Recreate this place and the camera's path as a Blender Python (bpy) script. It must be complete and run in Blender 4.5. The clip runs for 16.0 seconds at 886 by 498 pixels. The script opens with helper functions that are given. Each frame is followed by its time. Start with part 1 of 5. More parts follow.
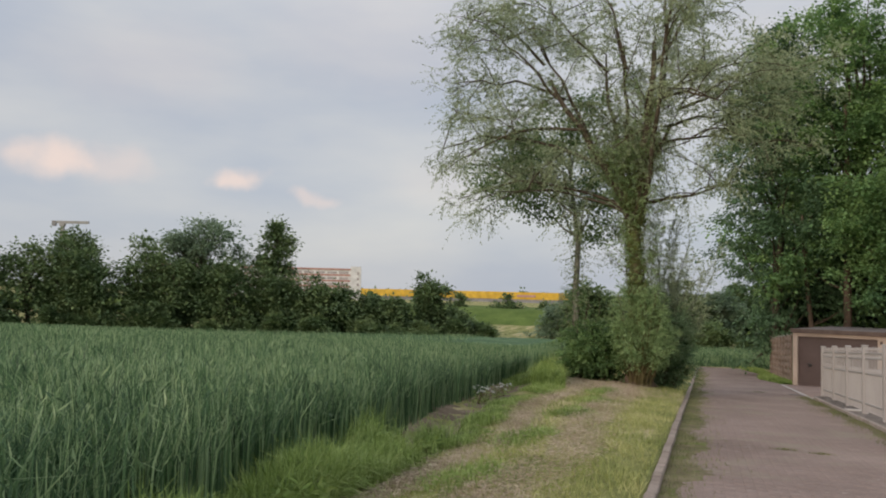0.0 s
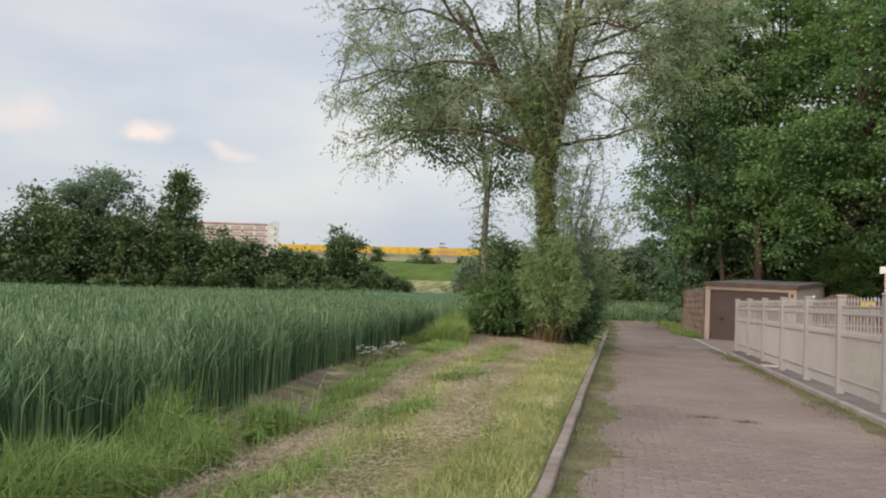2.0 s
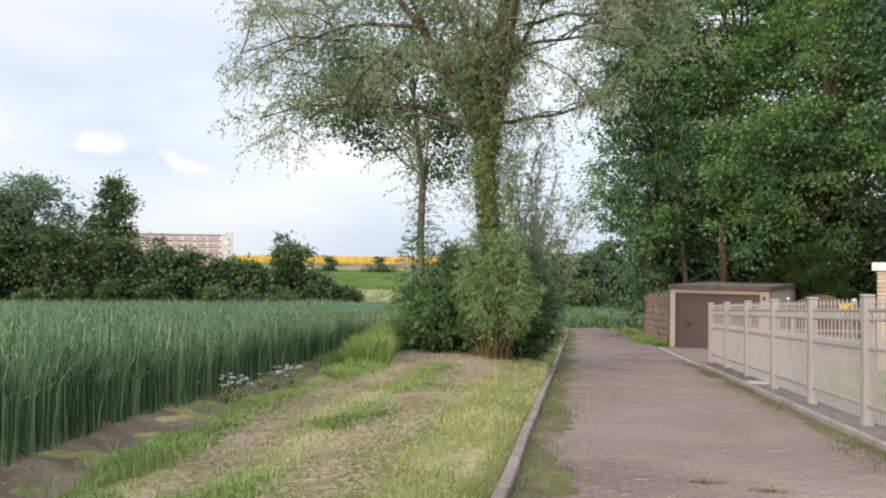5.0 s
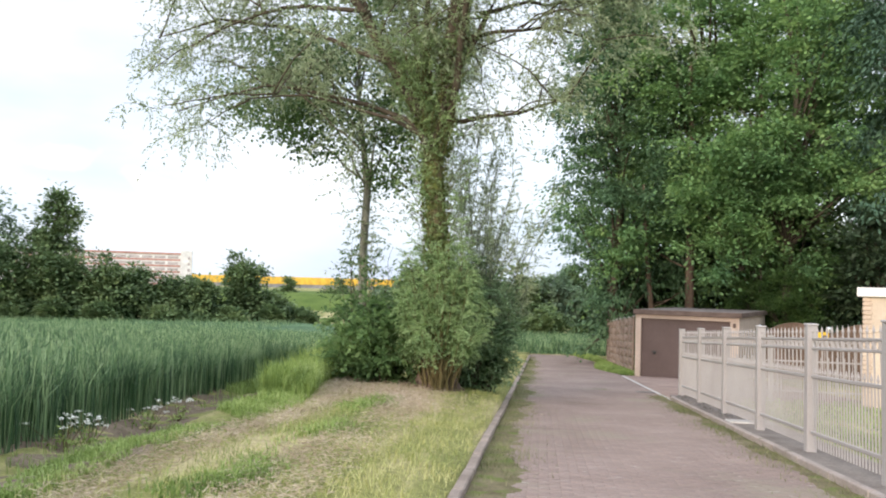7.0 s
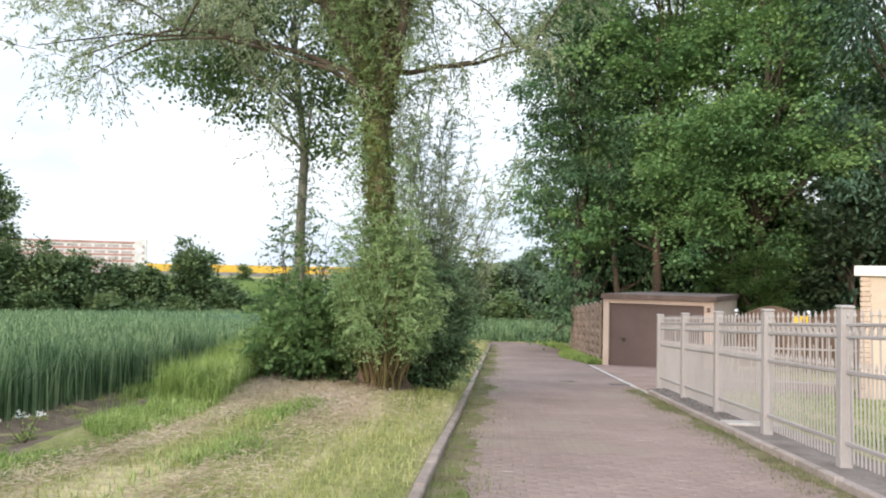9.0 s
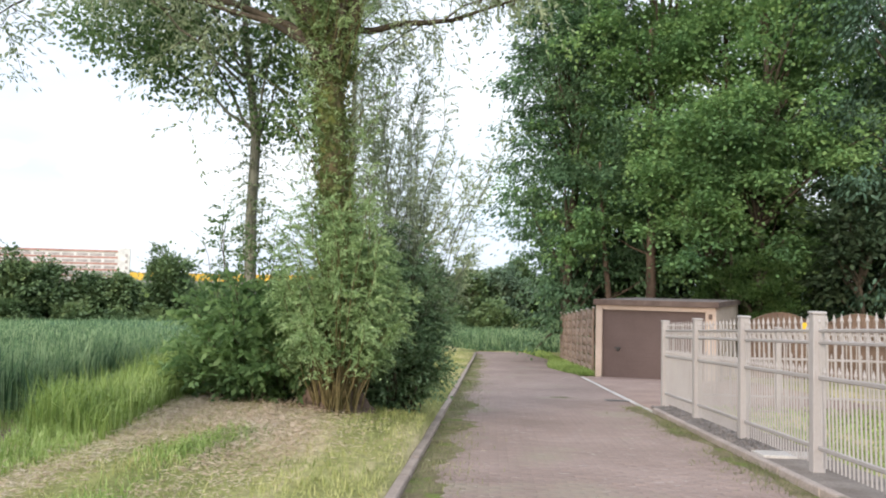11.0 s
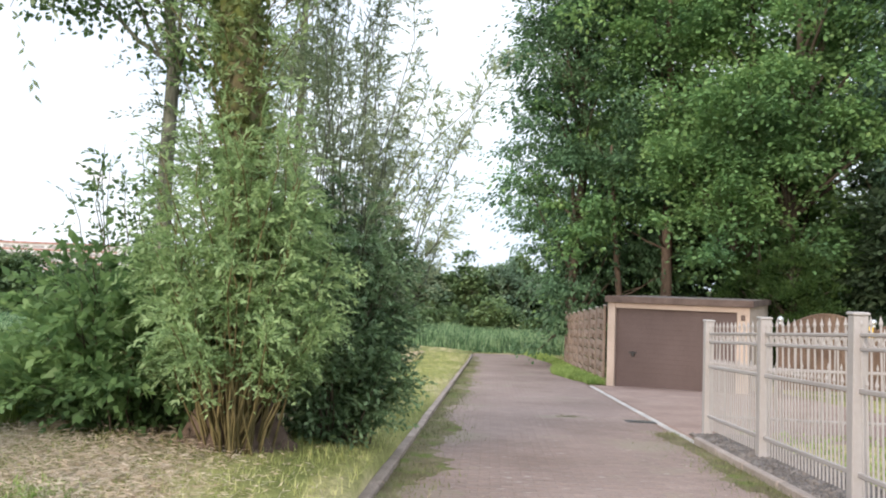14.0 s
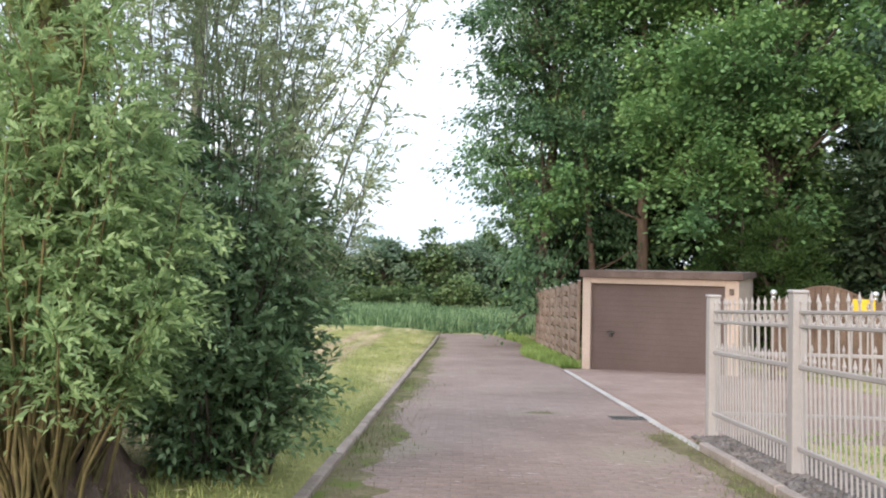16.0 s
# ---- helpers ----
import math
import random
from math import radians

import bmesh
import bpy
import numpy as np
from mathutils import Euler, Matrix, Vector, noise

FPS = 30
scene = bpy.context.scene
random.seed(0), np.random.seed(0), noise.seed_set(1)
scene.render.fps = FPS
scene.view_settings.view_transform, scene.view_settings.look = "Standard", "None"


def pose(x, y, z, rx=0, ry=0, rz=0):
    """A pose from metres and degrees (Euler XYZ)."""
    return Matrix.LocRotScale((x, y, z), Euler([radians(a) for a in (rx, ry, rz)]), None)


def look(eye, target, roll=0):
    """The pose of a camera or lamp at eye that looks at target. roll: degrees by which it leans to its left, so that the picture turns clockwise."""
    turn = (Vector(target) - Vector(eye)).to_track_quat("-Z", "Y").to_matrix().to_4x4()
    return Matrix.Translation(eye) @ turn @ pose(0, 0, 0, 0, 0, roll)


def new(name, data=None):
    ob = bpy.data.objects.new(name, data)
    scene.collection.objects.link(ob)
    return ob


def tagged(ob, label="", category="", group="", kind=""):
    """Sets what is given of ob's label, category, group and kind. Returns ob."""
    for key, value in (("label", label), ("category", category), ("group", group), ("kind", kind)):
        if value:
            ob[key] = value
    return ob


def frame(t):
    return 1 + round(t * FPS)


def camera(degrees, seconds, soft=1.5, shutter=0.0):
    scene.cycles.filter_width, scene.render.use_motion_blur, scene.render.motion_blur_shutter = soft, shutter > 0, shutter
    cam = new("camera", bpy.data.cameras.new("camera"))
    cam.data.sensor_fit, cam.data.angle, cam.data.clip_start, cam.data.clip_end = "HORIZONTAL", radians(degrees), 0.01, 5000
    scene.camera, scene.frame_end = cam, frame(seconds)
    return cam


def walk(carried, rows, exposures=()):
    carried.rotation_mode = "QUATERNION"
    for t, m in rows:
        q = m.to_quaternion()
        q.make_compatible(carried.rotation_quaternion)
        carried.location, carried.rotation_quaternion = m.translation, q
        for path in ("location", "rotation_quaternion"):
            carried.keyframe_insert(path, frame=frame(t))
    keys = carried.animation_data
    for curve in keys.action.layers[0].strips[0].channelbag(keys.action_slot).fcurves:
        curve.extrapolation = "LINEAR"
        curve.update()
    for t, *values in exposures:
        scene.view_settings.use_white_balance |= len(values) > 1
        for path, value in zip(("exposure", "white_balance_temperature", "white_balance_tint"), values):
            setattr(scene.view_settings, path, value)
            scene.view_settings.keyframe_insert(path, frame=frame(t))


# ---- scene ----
cam = camera(57.5, 16.0, 2.0)
METRES, EYE, TILT, LEAN, TURN = 18.27, 1.35, 0.0, 0.0, 19.0
ROWS = [
    (0.0, 0.0, 0.0, 0.0, -0.07, 3.09, -1.37),
    (0.5, 0.0102, 0.0257, -0.0017, -0.69, 1.79, -1.76),
    (1.0, 0.0175, 0.0545, -0.0032, -2.55, 0.31, -1.57),
    (1.5, 0.0288, 0.0822, -0.0062, -4.25, -0.53, -1.63),
    (2.0, 0.0378, 0.1123, -0.0081, -5.68, 0.11, -1.43),
    (2.5, 0.0464, 0.1405, -0.0101, -3.82, 0.39, -0.91),
    (3.0, 0.0567, 0.1704, -0.0113, -3.5, 0.56, -0.25),
    (3.5, 0.0643, 0.2014, -0.0128, -5.44, 0.11, 0.4),
    (4.0, 0.077, 0.235, -0.0152, -8.0, -0.01, -0.01),
    (6.5, 0.1305, 0.3757, -0.0232, -9.13, 2.28, -1.24),
    (7.0, 0.1424, 0.4054, -0.0258, -11.07, 2.5, -1.56),
    (7.5, 0.1535, 0.4335, -0.0286, -10.56, 2.96, -1.9),
    (8.0, 0.1605, 0.4641, -0.0305, -12.1, 3.17, -1.66),
    (8.5, 0.1682, 0.4962, -0.0313, -13.25, 2.35, -1.22),
    (9.0, 0.1804, 0.5258, -0.0324, -13.82, 1.68, -1.15),
    (11.5, 0.2344, 0.6711, -0.0422, -15.11, 2.41, -1.12),
    (12.0, 0.2462, 0.7026, -0.0431, -15.58, 2.16, -1.26),
    (12.5, 0.2592, 0.7303, -0.0441, -15.32, 2.57, -1.73),
    (13.0, 0.2692, 0.7616, -0.0469, -15.11, 2.3, -1.51),
    (13.5, 0.2817, 0.7898, -0.0497, -14.71, 1.66, -1.72),
    (14.0, 0.2938, 0.8207, -0.0523, -14.53, 2.32, -1.83),
    (14.5, 0.3065, 0.8474, -0.054, -14.59, 1.4, -1.79),
    (15.0, 0.3209, 0.8757, -0.0547, -15.7, 0.48, -2.02),
    (15.5, 0.331, 0.9053, -0.0551, -16.15, 0.99, -1.23),
    (16.0, 0.3423, 0.9355, -0.057, -16.62, 0.88, -0.98),
]
walk(cam, [(t, pose(0, 0, EYE, TILT, LEAN, TURN) @ pose(METRES * x, METRES * y, METRES * z, 90 + pitch, roll, yaw)) for t, x, y, z, yaw, pitch, roll in ROWS],
     exposures=[(0.0, 0.12, 6800, 14), (0.5, 0.32, 6800, 14), (1.0, 0.36, 6800, 14), (2.0, 0.42, 6750, 13), (3.5, 0.52, 6650, 13), (4.2, 0.62, 6600, 12.5), (6.5, 1.05, 6400, 12.5), (9.0, 1.12, 6350, 12.5), (12.5, 1.19, 6350, 12.5), (16.0, 1.27, 6250, 12.5)])

# ---- light and sky ----
SUN_EL, SUN_AZ = 17.0, 205.0   # low evening sun behind thin cloud, at the walker's back
world = bpy.data.worlds.new("evening_sky")
scene.world = world
world.use_nodes = True
wn, wl = world.node_tree.nodes, world.node_tree.links
wn.clear()
w_out = wn.new("ShaderNodeOutputWorld")
w_bg = wn.new("ShaderNodeBackground")
w_bg.inputs["Strength"].default_value = 0.1
sky = wn.new("ShaderNodeTexSky")
sky.sky_type = 'NISHITA'
sky.sun_disc = False
sky.sun_elevation = radians(SUN_EL)
sky.sun_rotation = radians(SUN_AZ)
sky.dust_density = 2.0
w_co = wn.new("ShaderNodeTexCoord")
w_map = wn.new("ShaderNodeMapping")
w_map.inputs["Scale"].default_value = (1.0, 1.0, 3.2)
w_noise = wn.new("ShaderNodeTexNoise")
w_noise.inputs["Scale"].default_value = 2.2
w_noise.inputs["Detail"].default_value = 5.0
w_noise.inputs["Roughness"].default_value = 0.5
w_ramp = wn.new("ShaderNodeValToRGB")
w_ramp.color_ramp.elements[0].position = 0.36
w_ramp.color_ramp.elements[0].color = (4.35, 5.0, 5.9, 1)
w_ramp.color_ramp.elements[1].position = 0.64
w_ramp.color_ramp.elements[1].color = (6.1, 6.4, 6.5, 1)
w_mix = wn.new("ShaderNodeMixRGB")
w_mix.inputs["Fac"].default_value = 0.86
# a few small sunlit clouds low over the field
w_noise2 = wn.new("ShaderNodeTexNoise")
w_noise2.inputs["Scale"].default_value = 16.0
w_noise2.inputs["Detail"].default_value = 4.0
wl.new(w_co.outputs["Generated"], w_noise2.inputs["Vector"])
w_warp = wn.new("ShaderNodeVectorMath")
w_warp.operation = 'MULTIPLY_ADD'
w_warp.inputs[1].default_value = (0.09, 0.09, 0.05)
wl.new(w_noise2.outputs["Color"], w_warp.inputs[0])
wl.new(w_co.outputs["Generated"], w_warp.inputs[2])
cloud = None
for place, reach, strength in (((-0.694, 0.706, 0.137), 0.064, 1.0), ((-0.655, 0.743, 0.138), 0.07, 0.45), ((-0.547, 0.827, 0.129), 0.042, 0.9), ((-0.4695, 0.876, 0.112), 0.034, 0.55),
                               ((-0.62, 0.75, 0.25), 0.16, 0.16), ((-0.38, 0.88, 0.3), 0.22, 0.14), ((-0.3, 0.93, 0.14), 0.12, 0.14), ((0.1, 0.95, 0.28), 0.16, 0.15), ((-0.9, 0.35, 0.2), 0.12, 0.4)):
    w_off = wn.new("ShaderNodeVectorMath")
    w_off.operation = 'SUBTRACT'
    w_off.inputs[1].default_value = (place[0] + 0.045, place[1] + 0.045, place[2] + 0.025)
    w_flat = wn.new("ShaderNodeVectorMath")
    w_flat.operation = 'MULTIPLY'
    w_flat.inputs[1].default_value = (1.0, 1.0, 2.3)
    w_len = wn.new("ShaderNodeVectorMath")
    w_len.operation = 'LENGTH'
    w_in = wn.new("ShaderNodeMapRange")
    w_in.interpolation_type = 'SMOOTHSTEP'
    for key, v in (("From Min", reach), ("From Max", reach * 0.15), ("To Min", 0.0), ("To Max", strength)):
        w_in.inputs[key].default_value = v
    wl.new(w_warp.outputs[0], w_off.inputs[0])
    wl.new(w_off.outputs[0], w_flat.inputs[0])
    wl.new(w_flat.outputs[0], w_len.inputs[0])
    wl.new(w_len.outputs["Value"], w_in.inputs["Value"])
    if cloud is None:
        cloud = w_in.outputs[0]
    else:
        w_max = wn.new("ShaderNodeMath")
        w_max.operation = 'MAXIMUM'
        wl.new(cloud, w_max.inputs[0])
        wl.new(w_in.outputs[0], w_max.inputs[1])
        cloud = w_max.outputs[0]
w_mix2 = wn.new("ShaderNodeMixRGB")
w_mix2.inputs["Color2"].default_value = (7.4, 6.5, 6.1, 1)
wl.new(w_co.outputs["Generated"], w_map.inputs["Vector"])
wl.new(w_map.outputs["Vector"], w_noise.inputs["Vector"])
wl.new(w_noise.outputs["Fac"], w_ramp.inputs["Fac"])
wl.new(sky.outputs["Color"], w_mix.inputs["Color1"])
wl.new(w_ramp.outputs["Color"], w_mix.inputs["Color2"])
wl.new(cloud, w_mix2.inputs["Fac"])
wl.new(w_mix.outputs["Color"], w_mix2.inputs["Color1"])
# an overcast sky is about three times as bright overhead as at the horizon
w_sep = wn.new("ShaderNodeSeparateXYZ")
w_grad = wn.new("ShaderNodeMapRange")
w_grad.interpolation_type = 'SMOOTHSTEP'
for key, v in (("From Min", 0.22), ("From Max", 1.0), ("To Min", 1.0), ("To Max", 2.0)):
    w_grad.inputs[key].default_value = v
w_up = wn.new("ShaderNodeVectorMath")
w_up.operation = 'SCALE'
wl.new(w_co.outputs["Generated"], w_sep.inputs[0])
wl.new(w_sep.outputs["Z"], w_grad.inputs["Value"])
wl.new(w_mix2.outputs["Color"], w_up.inputs[0])
wl.new(w_grad.outputs[0], w_up.inputs["Scale"])
wl.new(w_up.outputs[0], w_bg.inputs["Color"])
wl.new(w_bg.outputs["Background"], w_out.inputs["Surface"])

sun = new("sun", bpy.data.lights.new("sun", 'SUN'))
sun.data.energy = 1.75
sun.data.angle = radians(20)
sun.data.color = (1.0, 0.88, 0.73)
_az, _el = radians(SUN_AZ), radians(SUN_EL)
sun_dir = Vector((math.sin(_az) * math.cos(_el), math.cos(_az) * math.cos(_el), math.sin(_el)))
sun.matrix_world = look(sun_dir * 60, (0, 0, 0))


# ---- materials ----
def node_mat(name, rough=0.8, spec=0.3, metal=0.0):
    m = bpy.data.materials.new(name)
    m.use_nodes = True
    b = m.node_tree.nodes["Principled BSDF"]
    b.inputs["Roughness"].default_value = rough
    b.inputs["Specular IOR Level"].default_value = spec
    b.inputs["Metallic"].default_value = metal
    return m, m.node_tree.nodes, m.node_tree.links, b


def ramp(n, stops):
    r = n.new("ShaderNodeValToRGB")
    e = r.color_ramp.elements
    while len(e) < len(stops):
        e.new(0.5)
    for i, (p, c) in enumerate(stops):
        e[i].position, e[i].color = p, (*c, 1)
    return r


def noise_tex(n, l, scale, detail=4.0, rough=0.55, stretch=None):
    co = n.new("ShaderNodeNewGeometry")
    src = co.outputs["Position"]
    if stretch:
        mp = n.new("ShaderNodeMapping")
        mp.inputs["Scale"].default_value = stretch
        l.new(src, mp.inputs["Vector"])
        src = mp.outputs["Vector"]
    t = n.new("ShaderNodeTexNoise")
    t.inputs["Scale"].default_value = scale
    t.inputs["Detail"].default_value = detail
    t.inputs["Roughness"].default_value = rough
    l.new(src, t.inputs["Vector"])
    return t


def mix(n, l, fac, a, b, mode='MIX'):
    m = n.new("ShaderNodeMixRGB")
    m.blend_type = mode
    for key, v in (("Fac", fac), ("Color1", a), ("Color2", b)):
        if isinstance(v, (int, float)):
            m.inputs[key].default_value = v
        elif isinstance(v, tuple):
            m.inputs[key].default_value = (*v, 1)
        else:
            l.new(v, m.inputs[key])
    return m.outputs["Color"]


def bump(n, l, b, height, strength=0.3, dist=0.01):
    bp = n.new("ShaderNodeBump")
    bp.inputs["Strength"].default_value = strength
    bp.inputs["Distance"].default_value = dist
    l.new(height, bp.inputs["Height"])
    l.new(bp.outputs["Normal"], b.inputs["Normal"])


def surface(name, dark, light, big=1.2, small=40.0, rough=0.85, spec=0.25, bumps=0.3, dist=0.006, vary="", stain=None, stretch=None, fleck=None, fine=0.8):
    """Two-scale mottled surface; vary: 'island' or 'object' shifts each piece."""
    m, n, l, b = node_mat(name, rough, spec)
    t1 = noise_tex(n, l, big, 4.0, 0.6, stretch)
    t2 = noise_tex(n, l, small, 3.0, 0.6, stretch)
    r = ramp(n, [(0.3, dark), (0.7, light)])
    l.new(t1.outputs["Fac"], r.inputs["Fac"])
    r2 = ramp(n, [(0.3, (0.72, 0.72, 0.72)), (0.7, (1.18, 1.18, 1.18))])
    l.new(t2.outputs["Fac"], r2.inputs["Fac"])
    c = mix(n, l, fine, r.outputs["Color"], r2.outputs["Color"], 'MULTIPLY')
    if vary:
        g = n.new("ShaderNodeNewGeometry" if vary == "island" else "ShaderNodeObjectInfo")
        rv = ramp(n, [(0.0, (0.84, 0.83, 0.82)), (0.6, (1.0, 1.0, 1.0)), (1.0, (1.14, 1.11, 1.08))])
        l.new(g.outputs["Random Per Island" if vary == "island" else "Random"], rv.inputs["Fac"])
        c = mix(n, l, 0.5, c, rv.outputs["Color"], 'MULTIPLY')
    if stain:
        ts = noise_tex(n, l, stain[1], 5.0, 0.65)
        rs = ramp(n, [(stain[2], (0, 0, 0)), (stain[2] + 0.12, (1, 1, 1))])
        l.new(ts.outputs["Fac"], rs.inputs["Fac"])
        c = mix(n, l, rs.outputs["Color"], c, stain[0])
    if fleck:
        tf = noise_tex(n, l, 9.0, 3.0, 0.6, (0.7, 2.2, 1.0))
        rf = ramp(n, [(0.66, (0, 0, 0)), (0.7, (1, 1, 1))])
        l.new(tf.outputs["Fac"], rf.inputs["Fac"])
        c = mix(n, l, rf.outputs["Color"], c, fleck)
    l.new(c, b.inputs["Base Color"])
    bump(n, l, b, t2.outputs["Fac"], bumps, dist)
    return m


def leafy(name, dark, mid, light, rough=0.55, through_light=0.52, patch=0.35, speckle=0.4):
    """Leaves: each island its own shade, patches of tone through the crown, light shining through."""
    m, n, l, b = node_mat(name, rough, 0.3)
    g = n.new("ShaderNodeNewGeometry")
    r = ramp(n, [(0.0, dark), (0.5, mid), (1.0, light)])
    t = noise_tex(n, l, patch, 2.0)
    add = n.new("ShaderNodeMath")
    add.operation = 'MULTIPLY_ADD'
    add.inputs[1].default_value = speckle
    l.new(g.outputs["Random Per Island"], add.inputs[0])
    sub = n.new("ShaderNodeMath")
    sub.operation = 'MULTIPLY_ADD'
    sub.inputs[1].default_value = 2.0 - speckle
    sub.inputs[2].default_value = -0.5
    l.new(t.outputs["Fac"], sub.inputs[0])
    l.new(sub.outputs[0], add.inputs[2])
    l.new(add.outputs[0], r.inputs["Fac"])
    l.new(r.outputs["Color"], b.inputs["Base Color"])
    tr = n.new("ShaderNodeBsdfTranslucent")
    l.new(r.outputs["Color"], tr.inputs["Color"])
    ms = n.new("ShaderNodeMixShader")
    ms.inputs["Fac"].default_value = through_light
    out = n["Material Output"]
    l.new(b.outputs[0], ms.inputs[1])
    l.new(tr.outputs[0], ms.inputs[2])
    l.new(ms.outputs[0], out.inputs["Surface"])
    return m


M_WILLOW = leafy("willow_leaves", (0.151, 0.187, 0.106), (0.3, 0.36, 0.207), (0.498, 0.553, 0.354), patch=0.5)
M_WILLOW_BUSH = leafy("willow_shoots", (0.147, 0.222, 0.094), (0.306, 0.423, 0.189), (0.472, 0.607, 0.308), patch=1.8, speckle=0.55)
M_IVY = leafy("ivy_leaves", (0.075, 0.1, 0.03), (0.16, 0.2, 0.072), (0.28, 0.33, 0.132), patch=1.5)
M_ALDER = leafy("alder_leaves", (0.059, 0.105, 0.045), (0.119, 0.195, 0.075), (0.216, 0.31, 0.125), speckle=0.6)
M_ELDER = leafy("elder_leaves_pale", (0.071, 0.133, 0.054), (0.144, 0.239, 0.089), (0.27, 0.394, 0.15), patch=1.0)
M_MAPLE = leafy("maple_leaves", (0.073, 0.144, 0.064), (0.163, 0.287, 0.104), (0.325, 0.46, 0.163), patch=0.42, through_light=0.34)
M_BEECH = leafy("beech_leaves", (0.045, 0.09, 0.049), (0.099, 0.18, 0.086), (0.18, 0.27, 0.135), patch=0.6, through_light=0.35)
M_SALLOW = leafy("sallow_leaves", (0.062, 0.106, 0.053), (0.15, 0.237, 0.112), (0.338, 0.45, 0.255), patch=1.4, through_light=0.35)
M_SPRUCE = leafy("spruce_needles", (0.038, 0.075, 0.05), (0.071, 0.131, 0.081), (0.131, 0.214, 0.126), patch=0.5, through_light=0.25)
# leaf colour darkened to hold the deep shade under the woods
M_SHADEBUSH = leafy("deep_shade_leaves", (0.025, 0.043, 0.024), (0.056, 0.09, 0.045), (0.112, 0.155, 0.082), patch=1.0, through_light=0.25)
M_FAR = leafy("far_leaves", (0.052, 0.09, 0.043), (0.114, 0.175, 0.072), (0.217, 0.287, 0.122), patch=0.45, through_light=0.3)
M_FARLIGHT = leafy("far_poplar_leaves", (0.108, 0.168, 0.108), (0.18, 0.252, 0.158), (0.3, 0.384, 0.245), patch=0.45)
M_THUJA = leafy("thuja_sprays", (0.038, 0.075, 0.022), (0.075, 0.13, 0.036), (0.14, 0.21, 0.06), patch=1.2)
M_WHEAT = leafy("wheat_blades", (0.032, 0.07, 0.034), (0.115, 0.21, 0.095), (0.36, 0.47, 0.25), 0.4, 0.4, patch=1.1, speckle=1.0)
M_TUFT = leafy("tall_weed_blades", (0.124, 0.195, 0.047), (0.288, 0.4, 0.112), (0.494, 0.6, 0.224), 0.6, 0.35, patch=1.0, speckle=0.7)
M_WEED = leafy("lane_weed_blades", (0.08, 0.096, 0.04), (0.168, 0.176, 0.076), (0.288, 0.272, 0.144), 0.7, 0.2, patch=0.9, speckle=0.6)
M_GRASS = leafy("tall_grass_blades", (0.106, 0.179, 0.041), (0.255, 0.353, 0.091), (0.439, 0.528, 0.2), 0.6, 0.35, patch=1.0, speckle=0.65)
M_LAWN = leafy("cut_grass_blades", (0.154, 0.2, 0.057), (0.34, 0.36, 0.124), (0.556, 0.52, 0.248), 0.7, 0.2, patch=0.9, speckle=0.65)
M_STRAW = leafy("dry_cuttings", (0.319, 0.243, 0.172), (0.49, 0.394, 0.294), (0.661, 0.551, 0.44), 0.8, 0.15, patch=0.9, speckle=0.65)
M_PETAL = surface("white_petals", (0.75, 0.75, 0.68), (0.85, 0.85, 0.8), 20, 80, 0.6)
M_BARK = surface("bark", (0.055, 0.044, 0.033), (0.13, 0.105, 0.078), 5.0, 26.0, 0.95, 0.1, 0.9, 0.03, stretch=(1, 1, 0.25))
M_BARK_WARM = surface("warm_brown_bark", (0.085, 0.06, 0.045), (0.18, 0.13, 0.1), 4.0, 26.0, 0.95, 0.1, 0.9, 0.03, stretch=(1, 1, 0.25))
M_BARK_MOSS = surface("mossy_bark", (0.075, 0.062, 0.035), (0.17, 0.145, 0.08), 4.0, 26.0, 0.95, 0.1, 0.9, 0.03, stretch=(1, 1, 0.25), stain=((0.13, 0.15, 0.045), 3.0, 0.5))
M_BARK_GREY = surface("grey_bark", (0.12, 0.12, 0.1), (0.26, 0.26, 0.21), 4.0, 24.0, 0.95, 0.1, 0.6, 0.02, stretch=(1, 1, 0.3))
M_STEM = surface("young_stems", (0.1, 0.085, 0.035), (0.2, 0.155, 0.075), 4.0, 30.0, 0.8, 0.2, 0.3)
M_SOIL = surface("soil", (0.13, 0.098, 0.07), (0.27, 0.21, 0.155), 2.2, 18.0, 0.95, 0.1, 0.9, 0.04)
M_PAVER = surface("concrete_paver", (0.2, 0.145, 0.124), (0.295, 0.223, 0.195), 0.45, 60.0, 0.88, 0.25, 0.35, 0.004, "island", ((0.245, 0.2, 0.158), 0.7, 0.54), fleck=(0.4, 0.35, 0.32))
M_PAVER_OB = surface("concrete_paver_piece", (0.2, 0.145, 0.124), (0.295, 0.223, 0.195), 0.45, 60.0, 0.88, 0.25, 0.35, 0.004, "object", ((0.245, 0.2, 0.158), 0.7, 0.54), fleck=(0.4, 0.35, 0.32))
M_JOINT = surface("joint_sand", (0.205, 0.155, 0.132), (0.28, 0.22, 0.192), 3.0, 70.0, 0.95, 0.1, 0.5, 0.005)
M_REDPAVER = surface("red_paver", (0.23, 0.16, 0.135), (0.32, 0.235, 0.2), 0.9, 50.0, 0.88, 0.25, 0.3, 0.004, "island")
M_MOSS = surface("mossy_dirt", (0.1, 0.085, 0.045), (0.22, 0.185, 0.115), 2.2, 30.0, 0.95, 0.1, 0.7, 0.012, stain=((0.12, 0.15, 0.04), 3.0, 0.52))
M_KERB = surface("kerb_concrete", (0.213, 0.168, 0.14), (0.347, 0.286, 0.246), 2.5, 45.0, 0.9, 0.2, 0.5, 0.006, "object", ((0.179, 0.157, 0.112), 3.0, 0.62))
